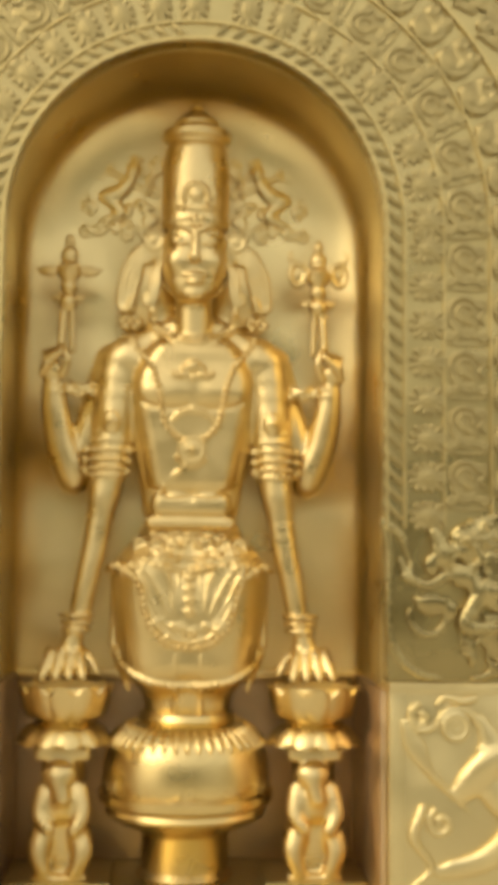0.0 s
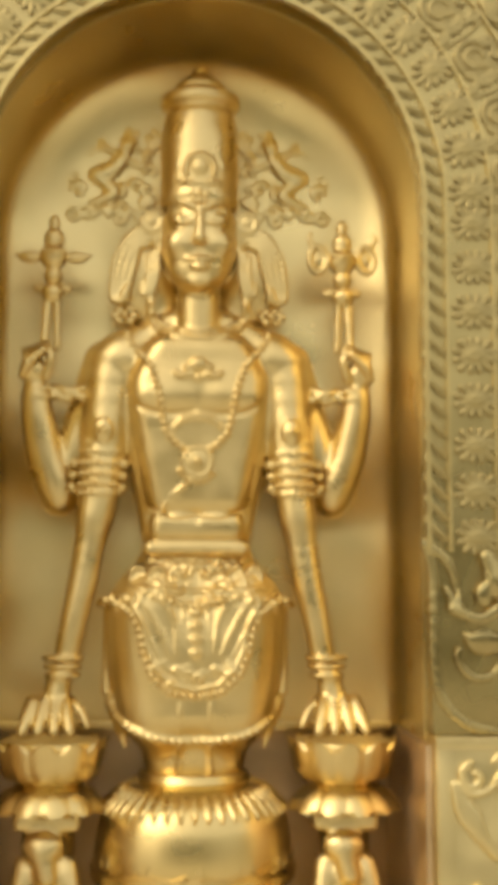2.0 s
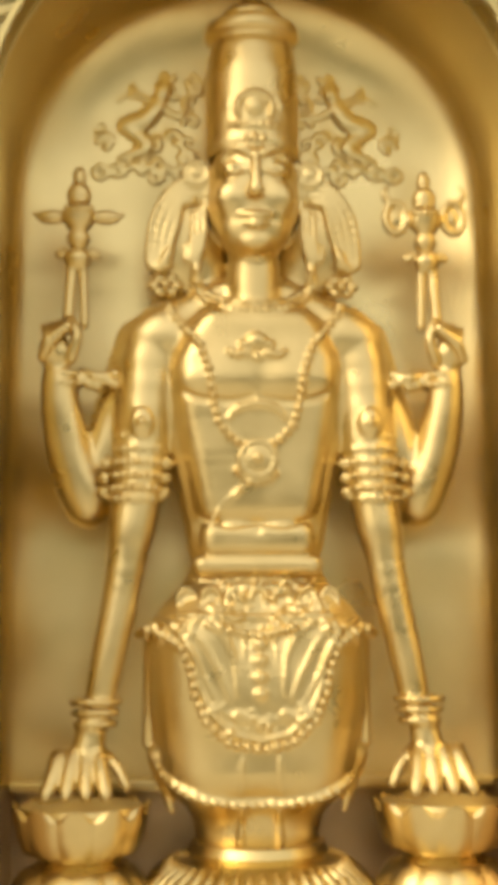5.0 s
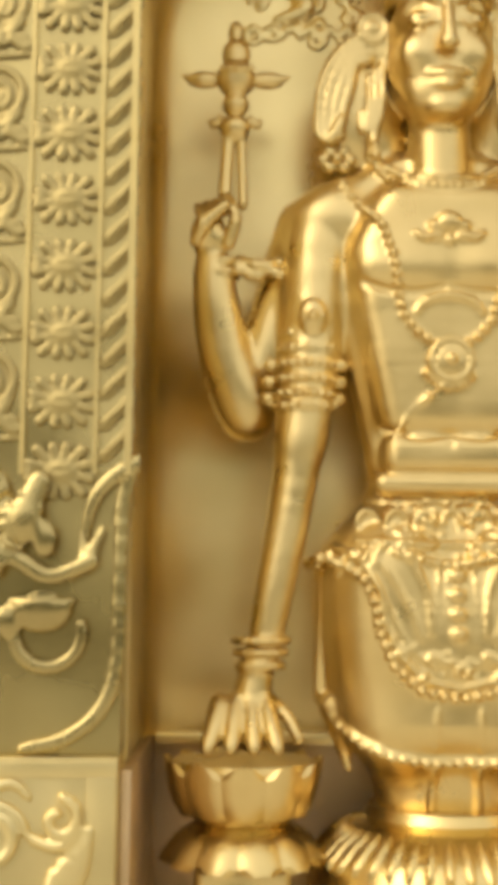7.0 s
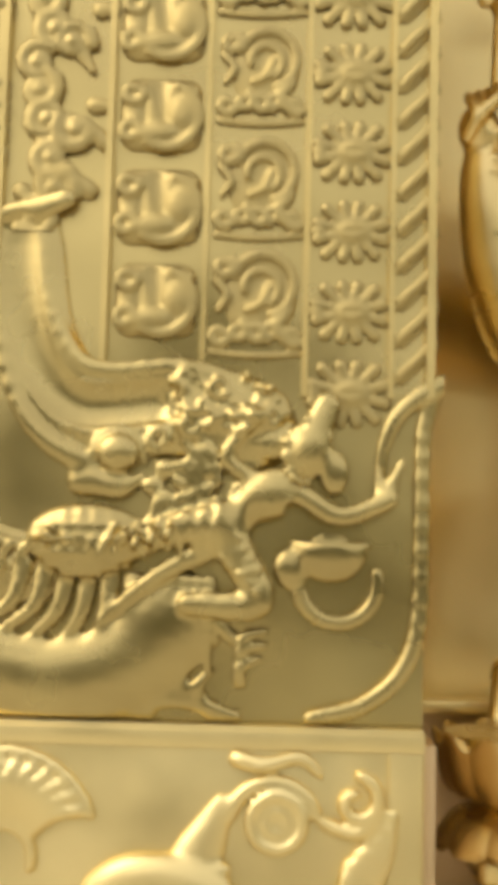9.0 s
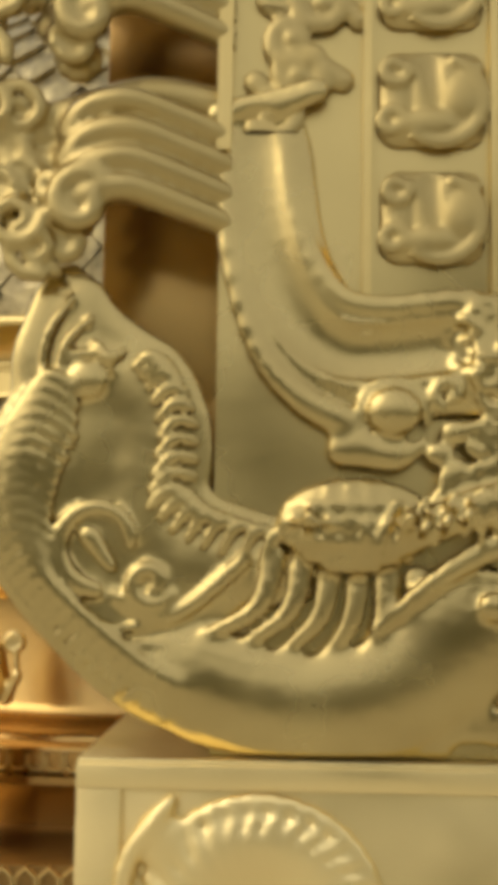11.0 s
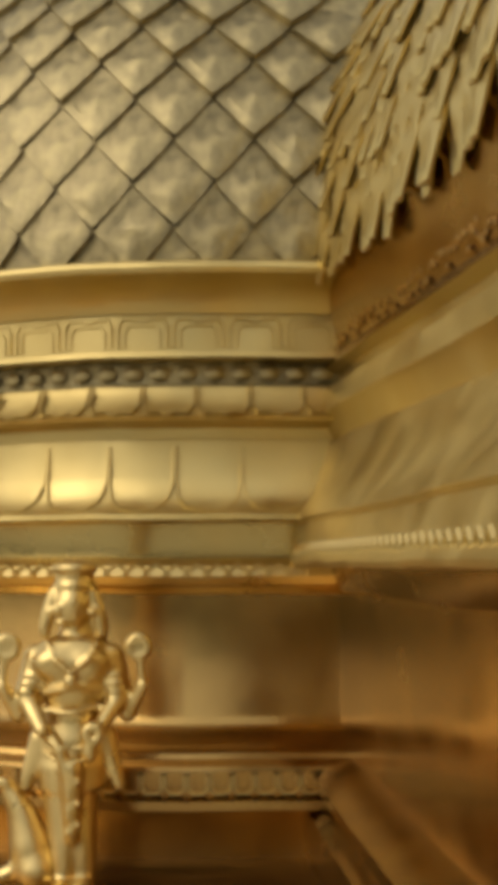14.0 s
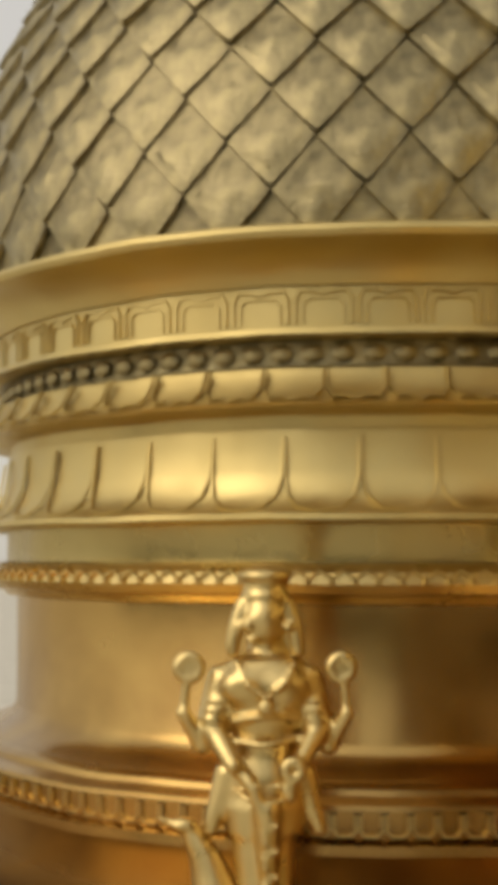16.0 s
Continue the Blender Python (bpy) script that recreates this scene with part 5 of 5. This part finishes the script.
great = part("great_cornice", sweep(bmesh.new(), PLAN, [(0.86, 1.650), (0.878, 1.646), (0.880, 1.62), (0.885, 1.57), (0.898, 1.53), (0.922, 1.500), (0.945, 1.488), (0.946, 1.478), (0.90, 1.472), (0.87, 1.470)]), PALE, dome)
part("smooth_band", sweep(bmesh.new(), PLAN, [(0.88, 1.474), (0.876, 1.468), (0.874, 1.404), (0.90, 1.400)]), SHEET, dome)
part("under_moulding", sweep(bmesh.new(), PLAN, [(0.87, 1.402), (0.905, 1.398), (0.925, 1.382), (0.928, 1.362), (0.915, 1.345), (0.880, 1.338), (0.870, 1.326), (0.84, 1.322)]), POLISH, dome)
part("drum", sweep(bmesh.new(), PLAN, [(0.86, 1.330), (0.848, 1.322), (0.846, 1.075), (0.86, 1.05), (0.90, 1.03), (0.92, 1.022)]), DIMMED, dome, "plain polished gold drum")
ledge = part("ledge", sweep(bmesh.new(), PLAN, [(0.88, 1.026), (0.935, 1.020), (0.952, 1.010), (0.955, 1.0), (0.968, 0.996), (0.990, 0.990), (0.992, 0.982), (0.966, 0.976), (0.962, 0.93), (0.985, 0.922), (0.985, 0.905), (0.95, 0.898), (0.93, 0.87), (0.93, 0.79)]), DIMMED, dome)


def outline(name, pts, w, d, mat):
    """A raised line along points (x, z) on an upright sheet that faces -y."""
    bm = bmesh.new()
    vs = []
    for i, (x, z) in enumerate(pts):
        a, b = pts[max(i - 1, 0)], pts[min(i + 1, len(pts) - 1)]
        tx, tz = b[0] - a[0], b[1] - a[1]
        ln = math.hypot(tx, tz) or 1
        nx, nz = -tz / ln * w / 2, tx / ln * w / 2
        vs.append([bm.verts.new((x + nx * u, -d if abs(u) < 0.9 else 0.004, z + nz * u)) for u in (-1, -0.45, 0.45, 1)])
    for p, q in zip(vs, vs[1:]):
        for k in range(3):
            bm.faces.new((p[k], q[k], q[k + 1], p[k + 1]))
    return mesh_of(name, bm, mat)


def lean(me, z0, tilts):
    """Bend a sheet piece to a profile of (height, push out)."""
    zs, rs = [t[0] for t in tilts], [t[1] for t in tilts]
    for v in me.vertices:
        v.co.y -= float(np.interp(v.co.z + z0, zs, rs))
    return me


GREAT = lean(outline("petal", [(-0.068, 0.145), (-0.068, 0.07), (-0.060, 0.035), (-0.040, 0.014), (0, 0.008), (0.040, 0.014), (0.060, 0.035), (0.068, 0.07), (0.068, 0.145)], 0.009, 0.0018, PALE), 1.488, [(1.488, 0.062), (1.50, 0.040), (1.53, 0.015), (1.57, 0.002), (1.646, -0.006)])
SMALL = lean(outline("small_petal", [(-0.052, 0.068), (-0.052, 0.028), (-0.040, 0.010), (-0.018, 0.012), (0, 0.004), (0.018, 0.012), (0.040, 0.010), (0.052, 0.028), (0.052, 0.068)], 0.007, 0.0045, PALE), 1.688, [(1.688, 0.045), (1.70, 0.033), (1.73, 0.010), (1.758, 0.0)])
PANEL = outline("frame_panel", [(-0.052, 0.004), (-0.052, 0.050), (-0.044, 0.066), (-0.020, 0.066), (0, 0.060), (0.020, 0.066), (0.044, 0.066), (0.052, 0.050), (0.052, 0.004)], 0.009, 0.0032, PALE)
PANEL2 = outline("frame_line", [(-0.038, 0.004), (-0.038, 0.040), (-0.028, 0.052), (0.028, 0.052), (0.038, 0.040), (0.038, 0.004)], 0.007, 0.0028, PALE)
bm = bmesh.new()
bmesh.ops.create_uvsphere(bm, u_segments=10, v_segments=6, radius=1, matrix=Matrix.Diagonal((0.023, 0.009, 0.017, 1)))
BEAD = mesh_of("bead", bm, DOME)
BOSS = BEAD.copy()
BOSS.name = "boss"
BOSS.materials[0] = DIMMED
LEDGEPETAL = outline("ledge_petal", [(-0.019, 0.040), (-0.019, 0.014), (-0.010, 0.004), (0.010, 0.004), (0.019, 0.014), (0.019, 0.040)], 0.008, 0.005, POLISH)
TONGUE = outline("tongue", [(-0.018, 0.0), (-0.018, 0.012), (0, 0.024), (0.018, 0.012), (0.018, 0.0)], 0.008, 0.005, POLISH)


def row_on(me, name, parent, r, z, gap, s0, s1, ref=1.0):
    n = int((s1 - s0) / gap)
    for i in range(n):
        x, y, a = on_plan(s0 + gap * (i + 0.5), r)
        o = new(name, me)
        o.parent = parent
        o.matrix_basis = Matrix.Translation((x, y, z)) @ Matrix.Rotation(a, 4, "Z")


S0, S1 = -1.5, 0.34
row_on(GREAT, "petal", great, 0.886, 1.488, 0.1420, -1.36, 0.36)
row_on(SMALL, "small_petal", small, 0.913, 1.688, 0.1120, -1.38, 0.31)
row_on(PANEL, "frame_panel", frieze, 0.9185, 1.832, 0.1190, -1.40, 0.31)
row_on(PANEL2, "frame_line", frieze, 0.9185, 1.832, 0.1190, -1.40, 0.31)
row_on(BEAD, "bead", groove, 0.890, 1.787, 0.0575, -1.35, 0.30)
row_on(LEDGEPETAL, "ledge_petal", ledge, 0.967, 0.932, 0.0450, -1.45, 0.22)
row_on(TONGUE, "tongue", dome, 0.930, 1.362, 0.0420, -1.40, 0.22)


# scale plates, diamonds laid over one another
def scale_plate(v):
    bm = bmesh.new()
    rg = random.Random(v)
    w, h = 0.0835, 0.080
    ring = []
    for k, (x, z) in enumerate(((0, h), (-w, 0), (0, -h), (w, 0))):
        ring.append((x, z))
    outer, inner = [], []
    for i in range(4):
        a, b = ring[i], ring[(i + 1) % 4]
        for t in (0.0, 0.33, 0.67):
            bow = 0.04 * math.sin(math.pi * t)
            x, z = a[0] + (b[0] - a[0]) * t, a[1] + (b[1] - a[1]) * t
            x, z = x * (1 + bow), z * (1 + bow)
            lift = 0.003 - 0.007 * z / h
            outer.append(bm.verts.new((x * 0.995, 0.006, z * 0.995)))
            inner.append(bm.verts.new((x * 0.972, -lift, z * 0.972)))
    rim = [bm.verts.new((v_.co.x * 0.74, v_.co.y - 0.001 - rg.uniform(-0.002, 0.003), v_.co.z * 0.74)) for v_ in inner]
    lip = [bm.verts.new((v_.co.x * 0.64, v_.co.y - 0.0015 - rg.uniform(0, 0.003), v_.co.z * 0.64)) for v_ in inner]
    mid = [bm.verts.new((v_.co.x * 0.40, v_.co.y - 0.002 - rg.uniform(-0.002, 0.003), v_.co.z * 0.40)) for v_ in inner]
    top = bm.verts.new((0, -0.013, 0))
    n = len(outer)
    for i in range(n):
        j = (i + 1) % n
        bm.faces.new((outer[i], outer[j], inner[j], inner[i]))
        bm.faces.new((inner[i], inner[j], rim[j], rim[i]))
        bm.faces.new((rim[i], rim[j], lip[j], lip[i]))
        bm.faces.new((lip[i], lip[j], mid[j], mid[i]))
        bm.faces.new((mid[i], mid[j], top))
    return mesh_of("scale", bm, DOME)


SCALES = [scale_plate(v) for v in range(7)]
rg = random.Random(21)
for j in range(13):
    t = 0.075 + 0.0835 * j
    r, z = roof(t)
    slope = t - 0.10
    n = int(2.0 / 0.167) + 1
    for i in range(-11, 3):
        s = (i + 0.5 * (j % 2)) * 0.167
        a = s / 1.0
        if s < 0:
            ang = radians(270) + a
            x, y, turn = CL + r * math.cos(ang), CY + r * math.sin(ang), a
            fit = r
        else:
            x, y, turn, fit = CL + s, CY - r, 0.0, 1.0
        if s > 0.26:
            continue
        o = new("scale", rg.choice(SCALES))
        o.parent = ROOFBODY
        o.matrix_basis = Matrix.Translation((x, y, z)) @ Matrix.Rotation(turn, 4, "Z") @ Matrix.Rotation(-slope + rg.uniform(-0.04, 0.04), 4, "X") @ Matrix.Rotation(rg.uniform(-0.05, 0.05), 4, "Y") @ Matrix.Diagonal((fit, 1, 1.15, 1))

# ---- side walls of the niche house and its leaf-covered roof ----
house = tagged(new("niche_house"), "gilded side walls of the niche with mouldings and a leaf-clad roof", "shrine")
SIDE = [(0.84, 2.10), (0.892, 2.08), (0.894, 2.0), (0.884, 1.98), (0.850, 1.83), (0.862, 1.82), (0.872, 1.80), (0.842, 1.79), (0.842, 1.765), (0.872, 1.752), (0.884, 1.70), (0.870, 1.69), (0.852, 1.648), (0.862, 1.64),
        (0.880, 1.58), (0.905, 1.53), (0.935, 1.492), (0.940, 1.478), (0.928, 1.47), (0.938, 1.43), (0.955, 1.392), (0.950, 1.384), (0.875, 1.378), (0.862, 1.345), (0.846, 1.33), (0.846, 1.0), (0.90, 0.985), (0.925, 0.97), (0.925, 0.95), (0.905, 0.94), (0.905, 0.90), (0.93, 0.89), (0.93, 0.79)]
FASCIA, UPPER, LOWER = SIDE[:7], SIDE[6:23], SIDE[22:]


def draw_in(y, z):
    """How far the walls stand in from their place at the dome, at depth y and height z: they narrow towards the front."""
    return (4.52 - y) * float(np.interp(z, (1.0, 1.384, 1.48, 1.646, 2.1), (0.04, 0.055, 0.075, 0.115, 0.13)))


def slant(bm, s):
    for v in bm.verts:
        v.co.x -= s * draw_in(v.co.y, v.co.z)
    return bm


for s in (-1, 1):
    base = AXIS + s * 0.135
    ys = [2.672 + 0.0757 * i for i in range(27)]
    wall = part("side_wall", slant(sweep(bmesh.new(), [(base, y, float(s), 0.0) for y in ys], UPPER, False), s), PALE, house)
    part("fascia", slant(sweep(bmesh.new(), [(base, y, float(s), 0.0) for y in ys], FASCIA, False), s), DIMMED, house)
    part("lower_wall", slant(sweep(bmesh.new(), [(base, y, float(s), 0.0) for y in ys], LOWER, False), s), DIMMED, house)
    bm = bmesh.new()
    vs = [[bm.verts.new((AXIS + s * (1.00 * math.cos(t) - (4.52 - y) * 0.13), y, 2.02 + 1.05 * math.sin(t))) for t in [i * math.pi / 32 for i in range(17)]] for y in (2.664, 3.2, 3.9, 4.7)]
    for p, q in zip(vs, vs[1:]):
        for k in range(16):
            bm.faces.new((p[k], q[k], q[k + 1], p[k + 1]))
    vault = part("leaf_roof", bm, DIMMED, house)
    if s < 0:
        west_wall, west_roof = wall, vault
bm = bmesh.new()
block(bm, AXIS - 0.83, AXIS + 0.83, 3.21, 4.6, 0.0, 0.80)
part("core", bm, PALE, house)
for s in (-1, 1):
    bm = bmesh.new()
    xa, xb = sorted((AXIS + s * 0.83, AXIS + s * 0.984))
    block(bm, xa, xb, 2.70, 2.74, 1.37, 2.05, 0.003)
    cap = bmesh.new()
    edge = [(cap.verts.new((AXIS + s * (0.135 + r - draw_in(2.671, z)), 2.671, z)), cap.verts.new((AXIS + s * 0.70, 2.671, z))) for r, z in SIDE]
    for p, q in zip(edge, edge[1:]):
        cap.faces.new((p[0], q[0], q[1], p[1]))
    part("end_plate", cap, DIMMED, house, smooth=False)
    part("front_return", bm, DIMMED, house)
    bm = bmesh.new()
    xa, xb = sorted((AXIS + s * 0.845, AXIS + s * 0.872))
    block(bm, xa, xb, 2.661, 2.70, PLINTH + 0.001, 2.3, 0.002)
    part("cheek", bm, DIMMED, house)


def leaf(v):
    bm = bmesh.new()
    rg = random.Random(v)
    rows = []
    for j in range(6):
        t = j / 5
        w = 0.034 * (math.sin(math.pi * (0.28 + 0.60 * t)) if j < 5 else 0.25)
        b = 0.006 * math.sin(2.6 * t) + 0.006 * t * t
        rows.append([bm.verts.new((w * u + 0.006 * math.sin(3 * t + v), -b - (0.014 * math.sin(math.pi * min(1.0, t + 0.15)) if u == 0 else 0.006 if abs(u) < 1 else 0.0), -0.150 * t)) for u in (-1, -0.5, 0, 0.5, 1)])
    for p, q in zip(rows, rows[1:]):
        for i in range(4):
            bm.faces.new((p[i], p[i + 1], q[i + 1], q[i]))
    bmesh.ops.recalc_face_normals(bm, faces=bm.faces)
    bmesh.ops.solidify(bm, geom=bm.faces[:], thickness=0.005)
    return mesh_of("leaf", bm, PALE)


LEAVES = [leaf(v) for v in range(3)]
for j in range(10):
    for i in range(30):
        y = 3.04 + 0.053 * i + (0.0265 if j % 2 else 0) + rg.uniform(-0.008, 0.008)
        if y > 4.62:
            continue
        t = 0.070 + 0.066 * j
        o = new("leaf", rg.choice(LEAVES))
        o.parent = west_roof
        o.matrix_basis = Matrix.Translation((AXIS - 1.020 * math.cos(t) + (4.52 - y) * 0.13, y, 2.02 + 1.058 * math.sin(t))) @ Matrix.Rotation(radians(-90), 4, "Z") @ Matrix.Rotation(-t + rg.uniform(-0.14, 0.10), 4, "X") @ Matrix.Rotation(rg.uniform(-0.12, 0.08), 4, "Y") @ Matrix.Diagonal((rg.uniform(1.2, 1.6), 1.2, rg.uniform(0.95, 1.12), 1))


def side_petal():
    bm = bmesh.new()
    for k, (w, h, d) in enumerate(((0.040, 0.135, 0.012), (0.022, 0.10, 0.016))):
        rows = []
        for j in range(7):
            t = j / 6
            ww = w * (1 if t < 0.6 else math.sqrt(max(0.02, 1 - ((t - 0.6) / 0.4) ** 2)))
            z = 0.14 - h * t
            out = float(np.interp(z, (0.0, 0.012, 0.05, 0.10, 0.16), (0.062, 0.055, 0.025, 0.006, 0.0)))
            rows.append([bm.verts.new((ww * u, -out - d * 0.35 * (1 - u * u) - 0.002 * k, z)) for u in (-1, -0.5, 0, 0.5, 1)])
        for p, q in zip(rows, rows[1:]):
            for i in range(4):
                bm.faces.new((p[i], p[i + 1], q[i + 1], q[i]))
    bmesh.ops.recalc_face_normals(bm, faces=bm.faces)
    bmesh.ops.solidify(bm, geom=bm.faces[:], thickness=0.003)
    return mesh_of("side_petal", bm, PALE)


SIDEPETAL = side_petal()
for i in range(14):
    y = 2.735 + 0.135 * i
    o = new("side_petal", SIDEPETAL)
    o.parent = west_wall
    shear = Matrix.Identity(4)
    shear[0][2] = (4.52 - y) * 0.26
    o.matrix_basis = Matrix.Translation((AXIS - 0.135 - 0.842 + draw_in(y, 1.494), y, 1.494)) @ shear @ Matrix.Rotation(radians(-90), 4, "Z") @ Matrix.Diagonal((1.66, 0.98, 1.0, 1))
for i in range(48):
    y = 2.70 + 0.039 * i
    o = new("tongue", TONGUE)
    o.parent = west_wall
    o.matrix_basis = Matrix.Translation((AXIS - 0.135 - 0.946 + draw_in(y, 1.40), y, 1.400)) @ Matrix.Rotation(radians(-90), 4, "Z") @ Matrix.Diagonal((0.7, 0.6, 1.0, 1))
for i in range(150):
    o = new("boss", BOSS)
    o.parent = west_wall
    o.matrix_basis = Matrix.Translation((AXIS - 0.135 - 0.856 + draw_in(2.84 + 0.0117 * i, 1.85), 2.84 + 0.0117 * i, 1.845 + rg.uniform(-0.012, 0.03))) @ Matrix.Rotation(radians(-90), 4, "Z") @ Matrix.Diagonal((0.4, 0.3, 0.45, 1))

# ---- lower terrace of the roof in front of the drum ----
terrace = tagged(new("roof_terrace"), "gilded ledge of the lower storey with a chased edge", "ledge")
bm = bmesh.new()
block(bm, -3.2, -0.98, 4.16, 6.6, 0.0, 0.80, 0.004)
deck = part("deck", bm, DECK_GOLD, terrace)
for i in range(34):
    o = new("tongue", TONGUE)
    o.parent = deck
    o.matrix_basis = Matrix.Translation((-2.6 + 0.047 * i, 4.157, 0.762)) @ Matrix.Diagonal((1.1, 1.5, 1.4, 1))
    o = new("boss", BOSS)
    o.parent = deck
    o.matrix_basis = Matrix.Translation((-2.6 + 0.047 * i, 4.157, 0.72)) @ Matrix.Diagonal((0.8, 1, 0.8, 1))


# ---- small statue on the terrace, with a bird beside it ----
def guardian():
    c = Clay((-1.66, 4.22, 0.795), (-1.28, 4.46, 1.41), 0.0048)
    X, Y = -1.478, 4.335
    c.limb((X + 0.006, Y, 1.01), (X + 0.022, Y - 0.01, 0.83), 0.042, 0.022, 0.012).limb((X - 0.02, Y, 1.01), (X - 0.012, Y - 0.02, 0.83), 0.040, 0.022, 0.012)
    c.ball((X + 0.022, Y - 0.03, 0.812), (0.022, 0.036, 0.014)).ball((X - 0.016, Y - 0.04, 0.812), (0.022, 0.036, 0.014))
    c.turned(X, Y, [(0.062, 0.98), (0.066, 1.02), (0.060, 1.07), (0.050, 1.10), (0.052, 1.13), (0.066, 1.17), (0.074, 1.215), (0.060, 1.245), (0.026, 1.262)], 0.7, 0.01)
    c.path([(X - 0.05, Y - 0.03, 1.155), (X, Y - 0.055, 1.165), (X + 0.05, Y - 0.03, 1.16)], 0.007, 0.007, 0.003).path([(X - 0.05, Y - 0.03, 1.125), (X, Y - 0.05, 1.12), (X + 0.05, Y - 0.03, 1.13)], 0.006, 0.006, 0.003)
    c.ball((X - 0.034, Y - 0.035, 1.208), (0.034, 0.020, 0.026), 0.016).ball((X + 0.030, Y - 0.035, 1.205), (0.034, 0.020, 0.026), 0.016)
    c.limb((X, Y, 1.24), (X, Y, 1.28), 0.024, 0.024).ball((X - 0.002, Y - 0.01, 1.312), (0.034, 0.036, 0.042), 0.006).ball((X - 0.026, Y - 0.036, 1.304), (0.009, 0.010, 0.014), 0.004).ball((X - 0.020, Y - 0.034, 1.282), (0.012, 0.010, 0.007), 0.003)
    c.turned(X, Y, [(0.037, 1.335), (0.040, 1.35), (0.036, 1.356), (0.036, 1.372), (0.044, 1.376), (0.042, 1.386), (0.022, 1.396), (0.006, 1.40)], 1.0, 0.004)
    c.ball((X + 0.016, Y + 0.020, 1.27), (0.046, 0.03, 0.062), 0.01)
    for s in (-1, 1):
        c.limb((X + s * 0.068, Y, 1.215), (X + s * 0.082, Y - 0.01, 1.14), 0.026, 0.021, 0.01).limb((X + s * 0.082, Y - 0.01, 1.14), (X + s * 0.050, Y - 0.055, 1.09), 0.020, 0.013, 0.008)
        c.limb((X + s * 0.075, Y + 0.015, 1.20), (X + s * 0.100, Y, 1.115), 0.022, 0.017, 0.01).limb((X + s * 0.100, Y, 1.115), (X + s * 0.128, Y - 0.02, 1.165), 0.016, 0.012, 0.006)
        c.limb((X + s * 0.128, Y - 0.02, 1.165), (X + s * 0.124, Y - 0.02, 1.215), 0.008, 0.008, 0.003).path(arc_pts(X + s * 0.120, 1.236, 0.018, 0, 360, 14, Y - 0.02), 0.008, 0.008, 0.004)
        c.ball((X + s * 0.12, Y - 0.02, 1.236), (0.014, 0.008, 0.014), 0.003)
        c.limb((X + s * 0.06, Y, 1.07), (X + s * 0.085, Y - 0.005, 0.985), 0.020, 0.012, 0.008)
    c.path(arc_pts(X + 0.042, 1.085, 0.013, 0, 360, 12, Y - 0.066), 0.008, 0.008, 0.003).ball((X + 0.036, Y - 0.062, 1.055), (0.014, 0.012, 0.022), 0.004)
    c.path([(X - 0.05, Y - 0.03, 1.09), (X - 0.02, Y - 0.052, 1.055), (X - 0.004, Y - 0.055, 1.01)], 0.012, 0.007, 0.004)
    c.limb((X + 0.002, Y - 0.045, 1.02), (X + 0.004, Y - 0.04, 0.90), 0.022, 0.012, 0.008)
    for i in range(8):
        c.ball((X + 0.004 + 0.012 * math.cos(i * 2.1), Y - 0.062 + 0.0016 * i, 1.0 - 0.013 * i), 0.006, 0.002)
    c.beads([(X - 0.045, Y - 0.035, 1.245), (X - 0.03, Y - 0.058, 1.215), (X, Y - 0.064, 1.192), (X + 0.03, Y - 0.058, 1.215), (X + 0.045, Y - 0.035, 1.245)], 0.0055, 0.011, 0.002)
    c.ball((X, Y - 0.062, 1.178), (0.014, 0.008, 0.012), 0.002)
    for s in (-1, 1):
        c.path([(X + s * 0.034, Y - 0.012, 1.335), (X + s * 0.046, Y - 0.014, 1.30), (X + s * 0.052, Y - 0.016, 1.262)], 0.013, 0.011, 0.004)
        c.ball((X + s * 0.036, Y - 0.028, 1.300), 0.008, 0.002)
        for k in range(3):
            c.ball((X + s * (0.074 + 0.003 * k), Y - 0.022, 1.185 - 0.014 * k), (0.020, 0.012, 0.006), 0.002)
        for k in range(2):
            c.path([(X + s * 0.052, Y - 0.036, 1.075 - 0.022 * k), (X + s * 0.026, Y - 0.052, 1.062 - 0.024 * k), (X + s * 0.004, Y - 0.058, 1.058 - 0.024 * k)], 0.0045, 0.004, 0.002)
    return c.mesh("small_statue", STATUE)


tagged(new("small_statue", guardian()), "small gold four-armed attendant statue standing on the ledge", "statue")


def bird():
    c = Clay((-1.72, 4.24, 0.795), (-1.47, 4.44, 1.02), 0.005)
    c.path([(-1.60, 4.34, 0.985), (-1.575, 4.34, 0.945), (-1.560, 4.34, 0.90), (-1.550, 4.34, 0.86)], 0.012, 0.040, 0.008).ball((-1.605, 4.335, 0.990), (0.022, 0.014, 0.012), 0.004)
    c.limb((-1.62, 4.335, 0.992), (-1.645, 4.335, 1.000), 0.006, 0.003, 0.003)
    c.path([(-1.56, 4.33, 0.85), (-1.60, 4.33, 0.825), (-1.655, 4.33, 0.83), (-1.675, 4.33, 0.86)], 0.018, 0.008, 0.006)
    c.ball((-1.54, 4.34, 0.835), (0.045, 0.05, 0.042), 0.01)
    return c.mesh("bird_figure", STATUE)


tagged(new("bird_figure", bird()), "small gold long-necked bird ornament on the ledge", "ornament")
